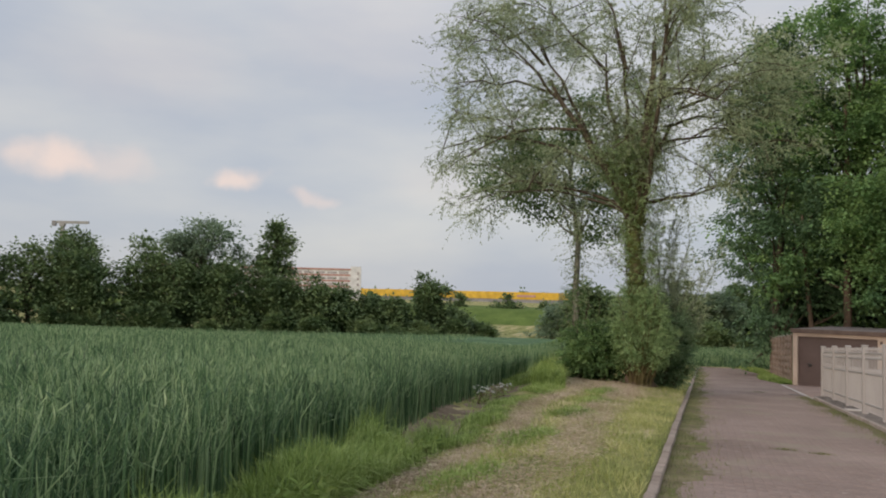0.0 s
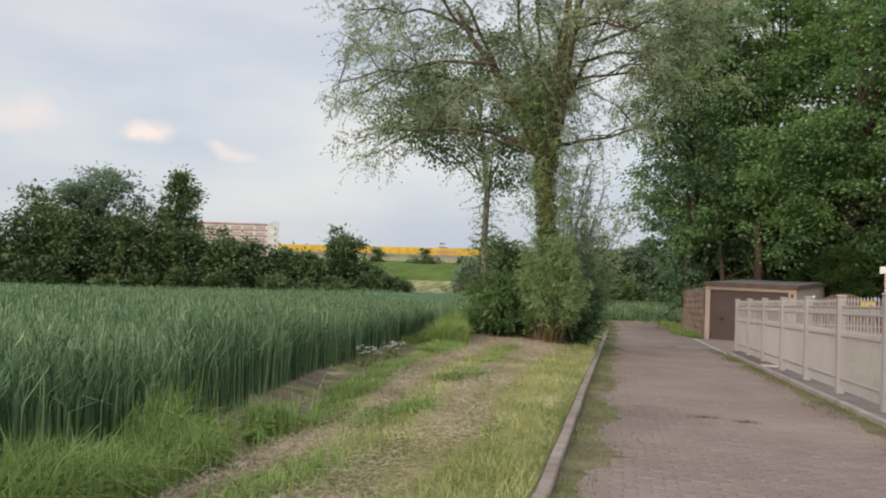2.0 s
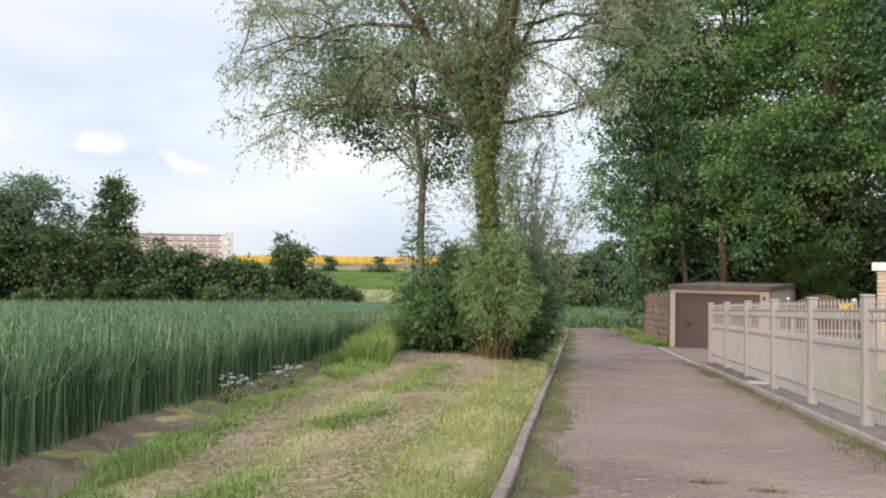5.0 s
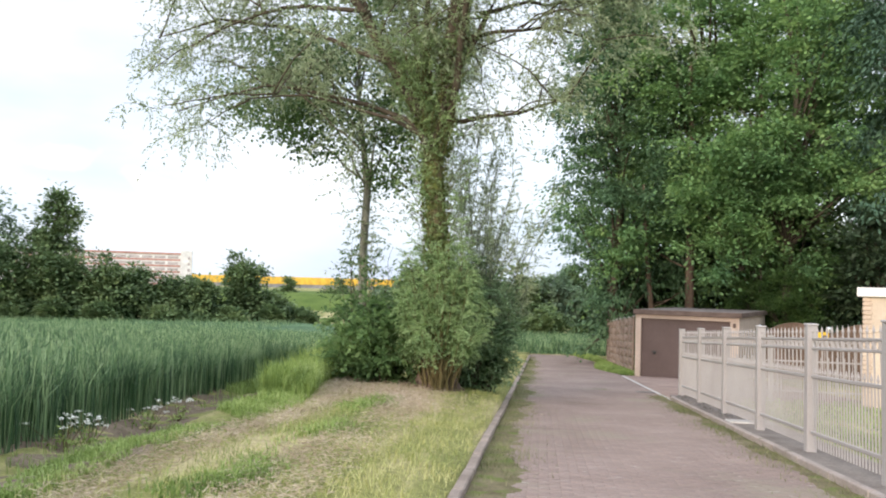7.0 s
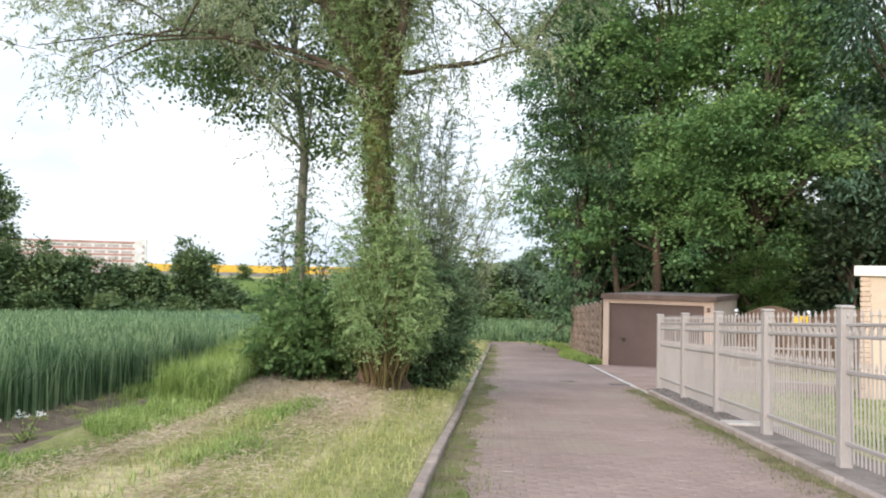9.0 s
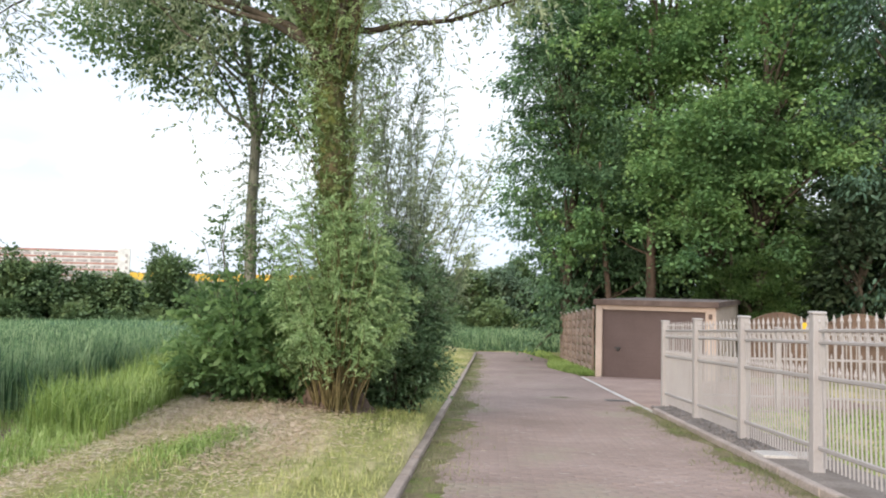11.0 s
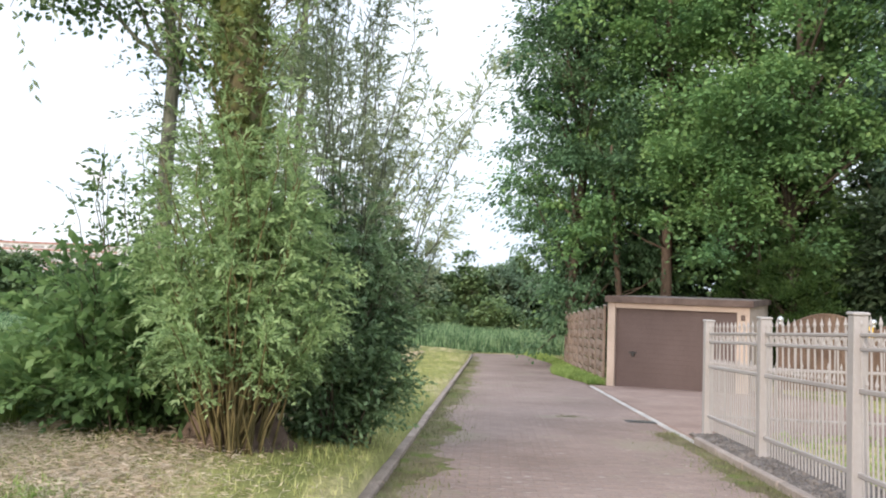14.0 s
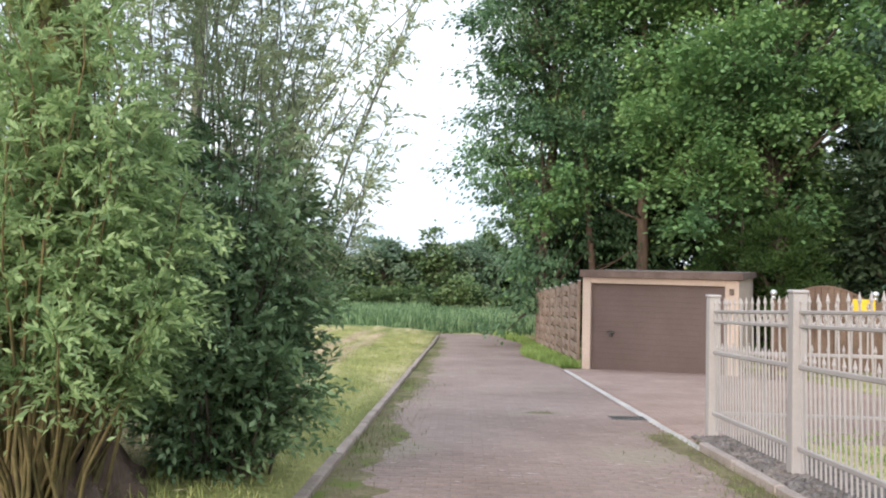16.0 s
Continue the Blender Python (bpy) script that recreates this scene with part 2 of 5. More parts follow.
M_KERBPALE = surface("pale_kerb_concrete", (0.27, 0.225, 0.2), (0.38, 0.325, 0.295), 2.5, 45.0, 0.9, 0.2, 0.5, 0.006, "object", ((0.16, 0.14, 0.1), 3.0, 0.62))
M_SLATE = surface("slate_chips", (0.095, 0.083, 0.077), (0.225, 0.198, 0.182), 6.0, 30.0, 0.8, 0.3, 0.4, 0.006, "island")
M_BED = surface("gravelly_bed", (0.15, 0.125, 0.11), (0.25, 0.215, 0.19), 2.5, 40.0, 0.9, 0.2, 0.7, 0.012)
M_WHITE = surface("white_fence_plastic", (0.302, 0.279, 0.272), (0.349, 0.326, 0.318), 1.2, 25.0, 0.5, 0.4, 0.02, fine=0.2)
M_CREAM = surface("cream_render", (0.5, 0.41, 0.33), (0.6, 0.5, 0.41), 1.6, 90.0, 0.92, 0.2, 0.5, 0.005)
M_PINK = surface("pale_garage_render", (0.5, 0.39, 0.315), (0.6, 0.475, 0.39), 1.6, 90.0, 0.92, 0.2, 0.5, 0.005)
M_DOOR = surface("brown_steel_door", (0.105, 0.068, 0.06), (0.135, 0.09, 0.08), 1.2, 60.0, 0.55, 0.4, 0.06)
M_FASCIA = surface("brown_roof_fascia", (0.1, 0.068, 0.056), (0.19, 0.135, 0.11), 2.0, 40.0, 0.8, 0.3, 0.2)
M_ROOF = surface("roofing_felt", (0.13, 0.105, 0.095), (0.21, 0.175, 0.16), 1.5, 60.0, 0.9, 0.2, 0.4)
M_WOOD = surface("weathered_fence_wood", (0.2, 0.14, 0.105), (0.36, 0.27, 0.215), 2.0, 35.0, 0.85, 0.2, 0.5, 0.006, "object")
M_WOODDARK = surface("brown_stained_wood", (0.09, 0.058, 0.042), (0.18, 0.122, 0.09), 2.0, 35.0, 0.8, 0.25, 0.4)
M_CONC = surface("pale_concrete", (0.36, 0.33, 0.31), (0.48, 0.45, 0.42), 1.2, 50.0, 0.9, 0.2, 0.3)
M_COPING = surface("white_coping", (0.66, 0.64, 0.62), (0.78, 0.76, 0.74), 1.2, 50.0, 0.7, 0.3, 0.1)
M_BRICKQ = surface("pale_quoin_brick", (0.45, 0.35, 0.28), (0.6, 0.49, 0.4), 5.0, 60.0, 0.9, 0.2, 0.5, 0.005, "object")
M_BLACK = surface("black_metal", (0.02, 0.02, 0.02), (0.045, 0.042, 0.04), 5.0, 60.0, 0.45, 0.5, 0.05)
M_IRON = surface("cast_iron", (0.05, 0.045, 0.042), (0.1, 0.09, 0.085), 8.0, 60.0, 0.6, 0.5, 0.3)
M_SILVER, _n, _l, _b = node_mat("galvanised_metal", 0.35, 0.5, 0.9)
_b.inputs["Base Color"].default_value = (0.6, 0.6, 0.6, 1)
M_YELLOW = surface("yellow_sign", (0.68, 0.43, 0.03), (0.76, 0.5, 0.05), 4.0, 60.0, 0.5)
M_YELLOWWALL = surface("yellow_cladding", (0.5, 0.31, 0.03), (0.58, 0.37, 0.045), 0.02, 0.4, 0.6, 0.3, 0.0)
M_GREYWALL = surface("grey_cladding", (0.16, 0.16, 0.17), (0.24, 0.24, 0.25), 0.03, 0.5, 0.7, 0.3, 0.0)
M_FARWHITE = surface("far_white_wall", (0.52, 0.52, 0.53), (0.62, 0.62, 0.62), 0.05, 0.5, 0.8, 0.3, 0.0)
M_FARRED = surface("far_red_band", (0.36, 0.2, 0.18), (0.43, 0.26, 0.23), 0.05, 0.5, 0.8, 0.3, 0.0)
M_FARGLASS = surface("far_window_glass", (0.3, 0.28, 0.28), (0.42, 0.38, 0.38), 0.1, 0.6, 0.25, 0.5, 0.0)
M_CRANE = surface("crane_paint", (0.25, 0.25, 0.25), (0.31, 0.31, 0.3), 0.5, 4.0, 0.6)

# ---- ground height ----
TILT_ROAD = 0.017      # the road, both kerbs and the fence lean this much towards -x
KERB_L, KERB_R, FENCE_U = -0.41, 3.1, 3.45
TREE_X, TREE_Y = -2.15, 22.9


def fall(y):
    """Height of the road surface: a steady fall that flattens out in the valley."""
    y = np.asarray(y, float)
    d = np.clip(y - 48, 0, 30)
    z = -0.059 * np.clip(y, -30, 48) - 0.059 * (d - d * d / 60)
    return z


def lift(u, y):
    """How far the ground lies above the road surface, by the distance u across it."""
    u, y = np.asarray(u, float), np.asarray(y, float)
    d = np.clip(-0.5 - u, 0, 3.2)
    left = 0.055 + 0.072 * d
    x = u - TILT_ROAD * y
    left = left + 0.14 * np.exp(-((x - TREE_X) ** 2 + (y - TREE_Y) ** 2) / 5.0)
    # shallow furrow between the verge and the crop
    e = u - field_u(y)
    left = left - 0.16 * np.exp(-((e - 0.35) / 0.45) ** 2) * (y < 45)
    return np.where(u < -0.48, left, 0.02)


def field_u(y):
    """The crop's edge, by its distance u."""
    y = np.asarray(y, float)
    return -2.25 - 0.138 * np.clip(y, -30, 60) + 0.12 * np.sin(y * 0.9) * 0.6


def mown_u(y):
    """Where the mown verge gives way to tall weeds."""
    y = np.asarray(y, float)
    return -1.95 - 0.073 * np.clip(y, -30, 60) + 0.16 * np.sin(y * 0.7 + 1.0)


def gz(x, y):
    """Ground height at a place."""
    return fall(y) + lift(np.asarray(x) + TILT_ROAD * np.asarray(y), y)


# ---- mesh helpers ----
def raw_mesh(name, verts, faces, mat, smooth=False):
    """A mesh from arrays of corners and equal-sided faces."""
    me = bpy.data.meshes.new(name)
    verts = np.asarray(verts, np.float32).reshape(-1, 3)
    faces = np.asarray(faces, np.int32)
    me.vertices.add(len(verts))
    me.vertices.foreach_set("co", verts.ravel())
    me.loops.add(faces.size)
    me.loops.foreach_set("vertex_index", faces.ravel())
    me.polygons.add(len(faces))
    me.polygons.foreach_set("loop_start", np.arange(0, faces.size, faces.shape[1], dtype=np.int32))
    if smooth:
        me.polygons.foreach_set("use_smooth", np.ones(len(faces), bool))
    me.update(calc_edges=True)
    me.materials.append(mat)
    return me


def thing(name, m, label="", category="", group="", kind=""):
    """An Empty at a thing's base, for its parts."""
    ob = new(name)
    ob.empty_display_size = 0.2
    ob.matrix_world = m
    return tagged(ob, label, category, group, kind)


def under(name, me, parent, label="", m=None):
    """A mesh as one part of a thing."""
    ob = new(name, me)
    ob.parent = parent
    if m is not None:
        ob.matrix_local = m
    if label:
        ob["label"] = label
    return ob


def part(name, bm, material, parent=None, label="", smooth=False):
    """Link a bmesh as one mesh object under a thing or a part."""
    me = bpy.data.meshes.new(name)
    if smooth:
        for f in bm.faces:
            f.smooth = True
    bm.to_mesh(me)
    bm.free()
    me.materials.append(material)
    ob = new(name, me)
    if parent:
        ob.parent = parent
    if label:
        ob["label"] = label
    return ob


def block(bm, x0, x1, y0, y1, z0, z1, bevel=0.0):
    """Add a box, its edges rounded, to a bmesh."""
    made = bmesh.ops.create_cube(bm, size=1, matrix=Matrix.LocRotScale(((x0 + x1) / 2, (y0 + y1) / 2, (z0 + z1) / 2), None, (x1 - x0, y1 - y0, z1 - z0)))
    if bevel:
        edges = list({e for v in made["verts"] for e in v.link_edges})
        bmesh.ops.bevel(bm, geom=edges, offset=bevel, segments=1, affect='EDGES')
    return bm


def boxed(x0, x1, y0, y1, z0, z1, bevel=0.004):
    return block(bmesh.new(), x0, x1, y0, y1, z0, z1, bevel)


def tube_arrays(points, radii, sides=7):
    """Corners and faces of a tube along a line of points."""
    pts = np.asarray(points, float)
    rad = np.asarray(radii, float)
    n = len(pts)
    tan = np.gradient(pts, axis=0)
    tan /= np.linalg.norm(tan, axis=1)[:, None] + 1e-9
    ref = np.where(np.abs(tan[:, 2:3]) > 0.9, [[1.0, 0, 0]], [[0, 0, 1.0]])
    a = np.cross(tan, ref)
    a /= np.linalg.norm(a, axis=1)[:, None] + 1e-9
    b = np.cross(tan, a)
    th = np.linspace(0, 2 * math.pi, sides, endpoint=False)
    ring = a[:, None, :] * np.cos(th)[None, :, None] + b[:, None, :] * np.sin(th)[None, :, None]
    v = (pts[:, None, :] + ring * rad[:, None, None]).reshape(-1, 3)
    i, j = np.meshgrid(np.arange(n - 1), np.arange(sides), indexing="ij")
    k = (j + 1) % sides
    f = np.stack([i * sides + j, i * sides + k, (i + 1) * sides + k, (i + 1) * sides + j], -1).reshape(-1, 4)
    return v, f


def tubes_mesh(name, tubes, mat, sides=7):
    vs, fs, o = [], [], 0
    for pts, rad in tubes:
        v, f = tube_arrays(pts, rad, sides)
        vs.append(v)
        fs.append(f + o)
        o += len(v)
    return raw_mesh(name, np.concatenate(vs), np.concatenate(fs), mat, True)


def unit(v):
    return v / (np.linalg.norm(v, axis=-1, keepdims=True) + 1e-9)


def leaf_mesh(name, pos, axis, length, width, mat, rng, fold=0.25, lay=0.0, facing=None):
    """One diamond-shaped leaf at each place, along its axis, at a random twist or turned to its facing."""
    n = len(pos)
    axis = unit(axis)
    toward = rng.normal(size=(n, 3)) + np.array([[0, 0, lay]]) if facing is None else facing + rng.normal(0, 0.45, (n, 3))
    side = unit(np.cross(axis, toward))
    up = np.cross(side, axis)
    length = np.broadcast_to(length, n)[:, None]
    width = np.broadcast_to(width, n)[:, None]
    mid = pos + axis * length * 0.45 + up * length * fold * 0.3
    v = np.stack([pos, mid + side * width / 2, pos + axis * length, mid - side * width / 2], 1)
    f = np.arange(n * 4).reshape(n, 4)
    return raw_mesh(name, v.reshape(-1, 3), f, mat)


def spray_leaves(rng, start, d, length, per, sag=0.3, fan=0.8):
    """Leaves set alternately along drooping twigs: their places and axes."""
    m = len(start)
    d = unit(d)
    length = np.broadcast_to(length, m)[:, None, None]
    t = np.clip(np.linspace(0.08, 1.0, per)[None, :] + rng.normal(0, 0.03, (m, per)), 0.02, 1.05)[..., None]
    down = np.array([0, 0, -1.0])
    pos = start[:, None, :] + d[:, None, :] * length * t + down * length * sag * t * t
    tan = unit(d[:, None, :] + down * 2 * sag * t)
    swing = unit(np.cross(tan, rng.normal(size=(m, 1, 3)) + rng.normal(0, 0.5, (m, per, 3))))
    sign = np.where(np.arange(per) % 2, 1.0, -1.0)[None, :, None]
    axis = tan + swing * sign * fan * rng.uniform(0.5, 1.2, (m, per, 1)) + rng.normal(0, 0.18, (m, per, 3))
    return pos.reshape(-1, 3), axis.reshape(-1, 3)


def blade_arrays(pos, height, width, lean, rng, droop=0.5):
    """Grass blades: a narrow strip that bends over, five corners each (a quad and a tip folded in)."""
    n = len(pos)
    az = rng.uniform(0, 2 * math.pi, n)
    d = np.stack([np.cos(az), np.sin(az), np.zeros(n)], 1)
    s = np.stack([-np.sin(az), np.cos(az), np.zeros(n)], 1)
    h = np.broadcast_to(height, n)[:, None]
    w = np.broadcast_to(width, n)[:, None]
    ln = (np.abs(rng.normal(0, lean, n)))[:, None]
    up = np.array([[0, 0, 1.0]])
    p1 = pos + up * h * 0.62 + d * h * ln * 0.4
    dr = np.abs(rng.normal(0, droop, n))[:, None]
    p2 = pos + up * h * np.clip(1.0 - 0.35 * dr, 0.3, 1) + d * h * (ln + dr * 0.5)
    twist = rng.normal(0, 0.5, (n, 1))
    s2 = unit(s + d * twist)
    v = np.stack([pos - s * w / 2, pos + s * w / 2, p1 + s2 * w / 2, p1 - s2 * w / 2, p2 + s2 * w * 0.1, p2 - s2 * w * 0.1], 1)
    base = (np.arange(n) * 6)[:, None]
    f = np.concatenate([base + [[0, 1, 2, 3]], base + [[3, 2, 4, 5]]], 0)
    return v.reshape(-1, 3), f


def short_blades(name, pos, height, width, lean, mat, rng):
    """Short or far blades: one narrow leaning strip each."""
    n = len(pos)
    az = rng.uniform(0, 2 * math.pi, n)
    s = np.stack([-np.sin(az), np.cos(az), np.zeros(n)], 1) * (np.broadcast_to(width, n)[:, None] / 2)
    h = np.broadcast_to(height, n)[:, None]
    ln = np.abs(rng.normal(0, lean, (n, 1)))
    tip = pos + np.array([[0, 0, 1.0]]) * h + np.stack([np.cos(az), np.sin(az), np.zeros(n)], 1) * h * ln
    v = np.stack([pos - s, pos + s, tip + s * 0.25, tip - s * 0.25], 1)
    return raw_mesh(name, v.reshape(-1, 3), np.arange(n * 4).reshape(n, 4), mat)


def blades(name, pos, height, width, lean, mat, rng, droop=0.5):
    v, f = blade_arrays(pos, height, width, lean, rng, droop)
    return raw_mesh(name, v, f, mat)


# ---- ground, one sheet to the horizon ----
def ground_sheet():
    rng = np.random.default_rng(3)
    us = np.concatenate([-np.geomspace(14, 2600, 26)[::-1], np.arange(-13.6, -0.6, 0.2), [-0.52, -0.46, 0.5, 1.6, 2.7, 3.12, 3.2],
                         np.arange(3.5, 12, 0.5), np.geomspace(12.5, 2600, 24)])
    ys = np.concatenate([-np.geomspace(6, 1500, 14)[::-1], np.arange(-5, 60, 0.25), np.geomspace(60.5, 3500, 40)])
    U, Y = np.meshgrid(us, ys)
    Z = fall(Y) + lift(U, Y)
    road = (U > -0.48) & (U < 3.15) & (Y > -40) & (Y < 60)
    Z = np.where(road, fall(Y) - 0.12, Z)
    Z = np.where((U > 3.11) & (U < 8.4) & (Y > 27.05) & (Y < 38.6), fall(Y) - 0.2, Z)
    near = (U > -13.7) & (U < -0.6) & (Y < 60) & (Y > -5)
    Z += np.where(near, rng.normal(0, 0.012, Z.shape), 0)
    X = U - TILT_ROAD * np.clip(Y, -40, 90)
    nx, ny = len(us), len(ys)
    i, j = np.meshgrid(np.arange(ny - 1), np.arange(nx - 1), indexing="ij")
    f = np.stack([i * nx + j, i * nx + j + 1, (i + 1) * nx + j + 1, (i + 1) * nx + j], -1).reshape(-1, 4)
    return raw_mesh("ground", np.stack([X, Y, Z], -1).reshape(-1, 3), f, ground_material(), True)


def ground_material():
    """Mown grass with dry cuttings, bare soil patches; one earth and grass mix everywhere."""
    m, n, l, b = node_mat("grass_and_soil", 0.95, 0.1)
    t1 = noise_tex(n, l, 1.1, 5.0, 0.6, (1.0, 0.16, 1.0))
    t2 = noise_tex(n, l, 9.0, 4.0, 0.7)
    t3 = noise_tex(n, l, 60.0, 3.0, 0.7)
    r1 = ramp(n, [(0.34, (0.15, 0.175, 0.06)), (0.5, (0.27, 0.27, 0.11)), (0.6, (0.46, 0.4, 0.235))])
    l.new(t1.outputs["Fac"], r1.inputs["Fac"])
    r2 = ramp(n, [(0.3, (0.55, 0.55, 0.5)), (0.7, (1.25, 1.2, 1.1))])
    l.new(t2.outputs["Fac"], r2.inputs["Fac"])
    r3 = ramp(n, [(0.3, (0.6, 0.6, 0.6)), (0.7, (1.3, 1.3, 1.3))])
    l.new(t3.outputs["Fac"], r3.inputs["Fac"])
    c = mix(n, l, 0.8, r1.outputs["Color"], r2.outputs["Color"], 'MULTIPLY')
    c = mix(n, l, 0.8, c, r3.outputs["Color"], 'MULTIPLY')
    l.new(c, b.inputs["Base Color"])
    bump(n, l, b, t2.outputs["Fac"], 0.8, 0.04)
    return m


ground = tagged(new("ground", ground_sheet()), "sloping mown grass verge and farmland ground", "ground", kind="structure")


def strip(name, u0, u1, y0, y1, dz, mat, step=0.5, cols=6):
    """A sheet that follows the road's fall between two distances across it."""
    us, ys = np.linspace(u0, u1, cols), np.arange(y0, y1 + step / 2, step)
    U, Y = np.meshgrid(us, ys)
    Z = fall(Y) + dz
    nx, ny = len(us), len(ys)
    i, j = np.meshgrid(np.arange(ny - 1), np.arange(nx - 1), indexing="ij")
    f = np.stack([i * nx + j, i * nx + j + 1, (i + 1) * nx + j + 1, (i + 1) * nx + j], -1).reshape(-1, 4)
    return raw_mesh(name, np.stack([U - TILT_ROAD * Y, Y, Z], -1).reshape(-1, 3), f, mat)


road = tagged(new("road", strip("road", -0.44, 3.12, -40, 59.5, -0.014, M_JOINT)), "worn pinkish grey paved lane with sandy joints", "road", kind="structure")


# ---- far land ----
def embankment():
    """A long grassy bank beyond the valley."""
    xs = np.linspace(-420, 260, 90)
    prof = [(0, -4.2), (4, -3.2), (13, -1.2), (17, -0.95), (40, -0.9), (60, -4.2)]
    y0 = 118 + 0.05 * (xs + 30)
    v = [[x, a + dy, z + 0.25 * math.sin(x * 0.05)] for x, a in zip(xs, y0) for dy, z in prof]
    k = len(prof)
    f = [[i * k + j, (i + 1) * k + j, (i + 1) * k + j + 1, i * k + j + 1] for i in range(len(xs) - 1) for j in range(k - 1)]
    return raw_mesh("embankment", v, f, M_BANK, True)


M_BANK = surface("bank_grass", (0.06, 0.1, 0.02), (0.13, 0.18, 0.045), 0.25, 3.0, 0.95, 0.1, 0.6, 0.1)
tagged(new("embankment", embankment()), "long grassy green embankment beyond the field", "bank", kind="structure")


def office_building():
    """A long white building with red bands and a stair tower at its end."""
    ob = thing("office_building", pose(-172, 373, -4.2, 0, 0, 24), "long white storeyed building with red window bands and end tower", "building")
    part("wall", boxed(-100, -5.2, 0, 16, 0, 15.6, 0.05), M_FARWHITE, ob)
    part("roof", boxed(-100.5, -5.0, -0.4, 16.4, 15.6, 16.5, 0.05), M_FARRED, ob, "dark red roof edge")
    tower = part("tower", boxed(-5.2, 0, -1.2, 10, 0, 17.6, 0.05), M_FARWHITE, ob, "white stair tower")
    for k in range(5):
        z = 1.6 + k * 2.85
        part("red_band", boxed(-99.8, -5.3, -0.15, 0.05, z - 0.35, z + 0.55, 0.02), M_FARRED, ob, "dull red facade band")
        for i in range(16):
            x = -98 + i * 5.8
            part("window", boxed(x, x + 4.6, -0.1, 0.1, z + 0.75, z + 1.95, 0.02), M_FARGLASS, ob)
        part("tower_window", boxed(-2.0, -0.9, -1.3, -1.1, z + 0.5, z + 1.8, 0.02), M_FARGLASS, tower)
    return ob


office_building()


def warehouse():
    ob = thing("warehouse", pose(-250, 455, -8.5, 0, 0, 2), "long flat warehouse, yellow band above grey cladding", "building")
    part("wall", boxed(0, 162, 0, 40, 0, 7.0, 0.05), M_GREYWALL, ob)
    part("upper_wall", boxed(-0.3, 162.3, -0.3, 40, 7.0, 11.2, 0.05), M_YELLOWWALL, ob, "bright yellow upper cladding")
    for k in range(18):
        part("loading_door", boxed(4 + k * 8.8, 8 + k * 8.8, -0.15, 0.05, 0, 4.6, 0.02), M_FARWHITE if k % 3 == 0 else M_FARGLASS, ob)
    part("sign_panel", boxed(138, 149, -0.6, -0.35, 8.3, 9.6, 0.02), M_FARRED, ob, "small red sign on the yellow band")
    return ob


warehouse()


def tower_crane():
    ob = thing("tower_crane", pose(-287.0, 294, -4.2, 0, 0, 20), "distant pale tower crane above the trees", "crane")
    part("mast", boxed(-0.7, 0.7, -0.7, 0.7, 0, 33.0, 0.02), M_CRANE, ob)
    part("jib", boxed(-3.5, 12.0, -0.6, 0.6, 33.2, 34.4, 0.02), M_CRANE, ob)
    part("cab", boxed(-1.1, 1.1, -1.0, 1.0, 32.0, 33.2, 0.05), M_CRANE, ob)
    part("counterweight", boxed(-4.6, -3.0, -0.9, 0.9, 32.0, 34.4, 0.05), M_GREYWALL, ob)
    return ob


tower_crane()


# ---- trees ----
def scatter_crown(rng, clumps, per, size, flat=0.6):
    """Leaves gathered in flattened clumps round each centre."""
    c = np.repeat(clumps, per, 0)
    off = rng.normal(size=(len(c), 3)) * [1, 1, flat] * size
    return c + off, off


def domed_crown(rng, clumps, per, size, flat=0.6):
    """Leaves laid like a ragged roof over each clump, fewer inside and below."""
    k = len(clumps)
    c = np.repeat(clumps, per, 0)
    big = np.repeat(rng.uniform(0.55, 1.3, k) * size, per)[:, None]
    d = unit(rng.normal(size=(len(c), 3)))
    d[:, 2] = np.where(d[:, 2] < -0.25, -d[:, 2] * 0.8, d[:, 2])
    lump = 1 + 0.3 * np.sin(d[:, :1] * 6 + c[:, :1] * 3) + 0.25 * np.sin(d[:, 1:2] * 7 + c[:, 2:] * 2)
    r = (1 - 0.5 * rng.random((len(c), 1)) ** 2.2) * lump
    off = d * r * big * [1, 1, flat] * 1.45
    return c + off, d


def crown_clumps(rng, n, centre, radii, shell=0.55, low=-1.0):
    """Clump centres spread through the outer part of an uneven ellipsoid."""
    d = unit(rng.normal(size=(n * 3, 3)))
    d = d[d[:, 2] > low][:n]
    lump = 1 + 0.16 * np.sin(d[:, 0] * 5 + d[:, 2] * 4 + centre[0]) + 0.12 * np.sin(d[:, 1] * 7 - d[:, 2] * 5 + centre[1])
    r = (shell + (1 - shell) * rng.random(len(d)) ** 0.6) * lump
    return np.asarray(centre) + d * r[:, None] * radii


def limb(rng, a, b, n=7, wander=0.05, sag=0.0):
    """A wavering line from a to b."""
    a, b = np.asarray(a, float), np.asarray(b, float)
    t = np.linspace(0, 1, n)[:, None]
    p = a + (b - a) * t
    size = np.linalg.norm(b - a)
    w = np.cumsum(rng.normal(0, wander * size / n, (n, 3)), 0)
    w -= t * w[-1]
    p = p + w
    p[:, 2] += sag * size * np.sin(t[:, 0] * math.pi)
    return p


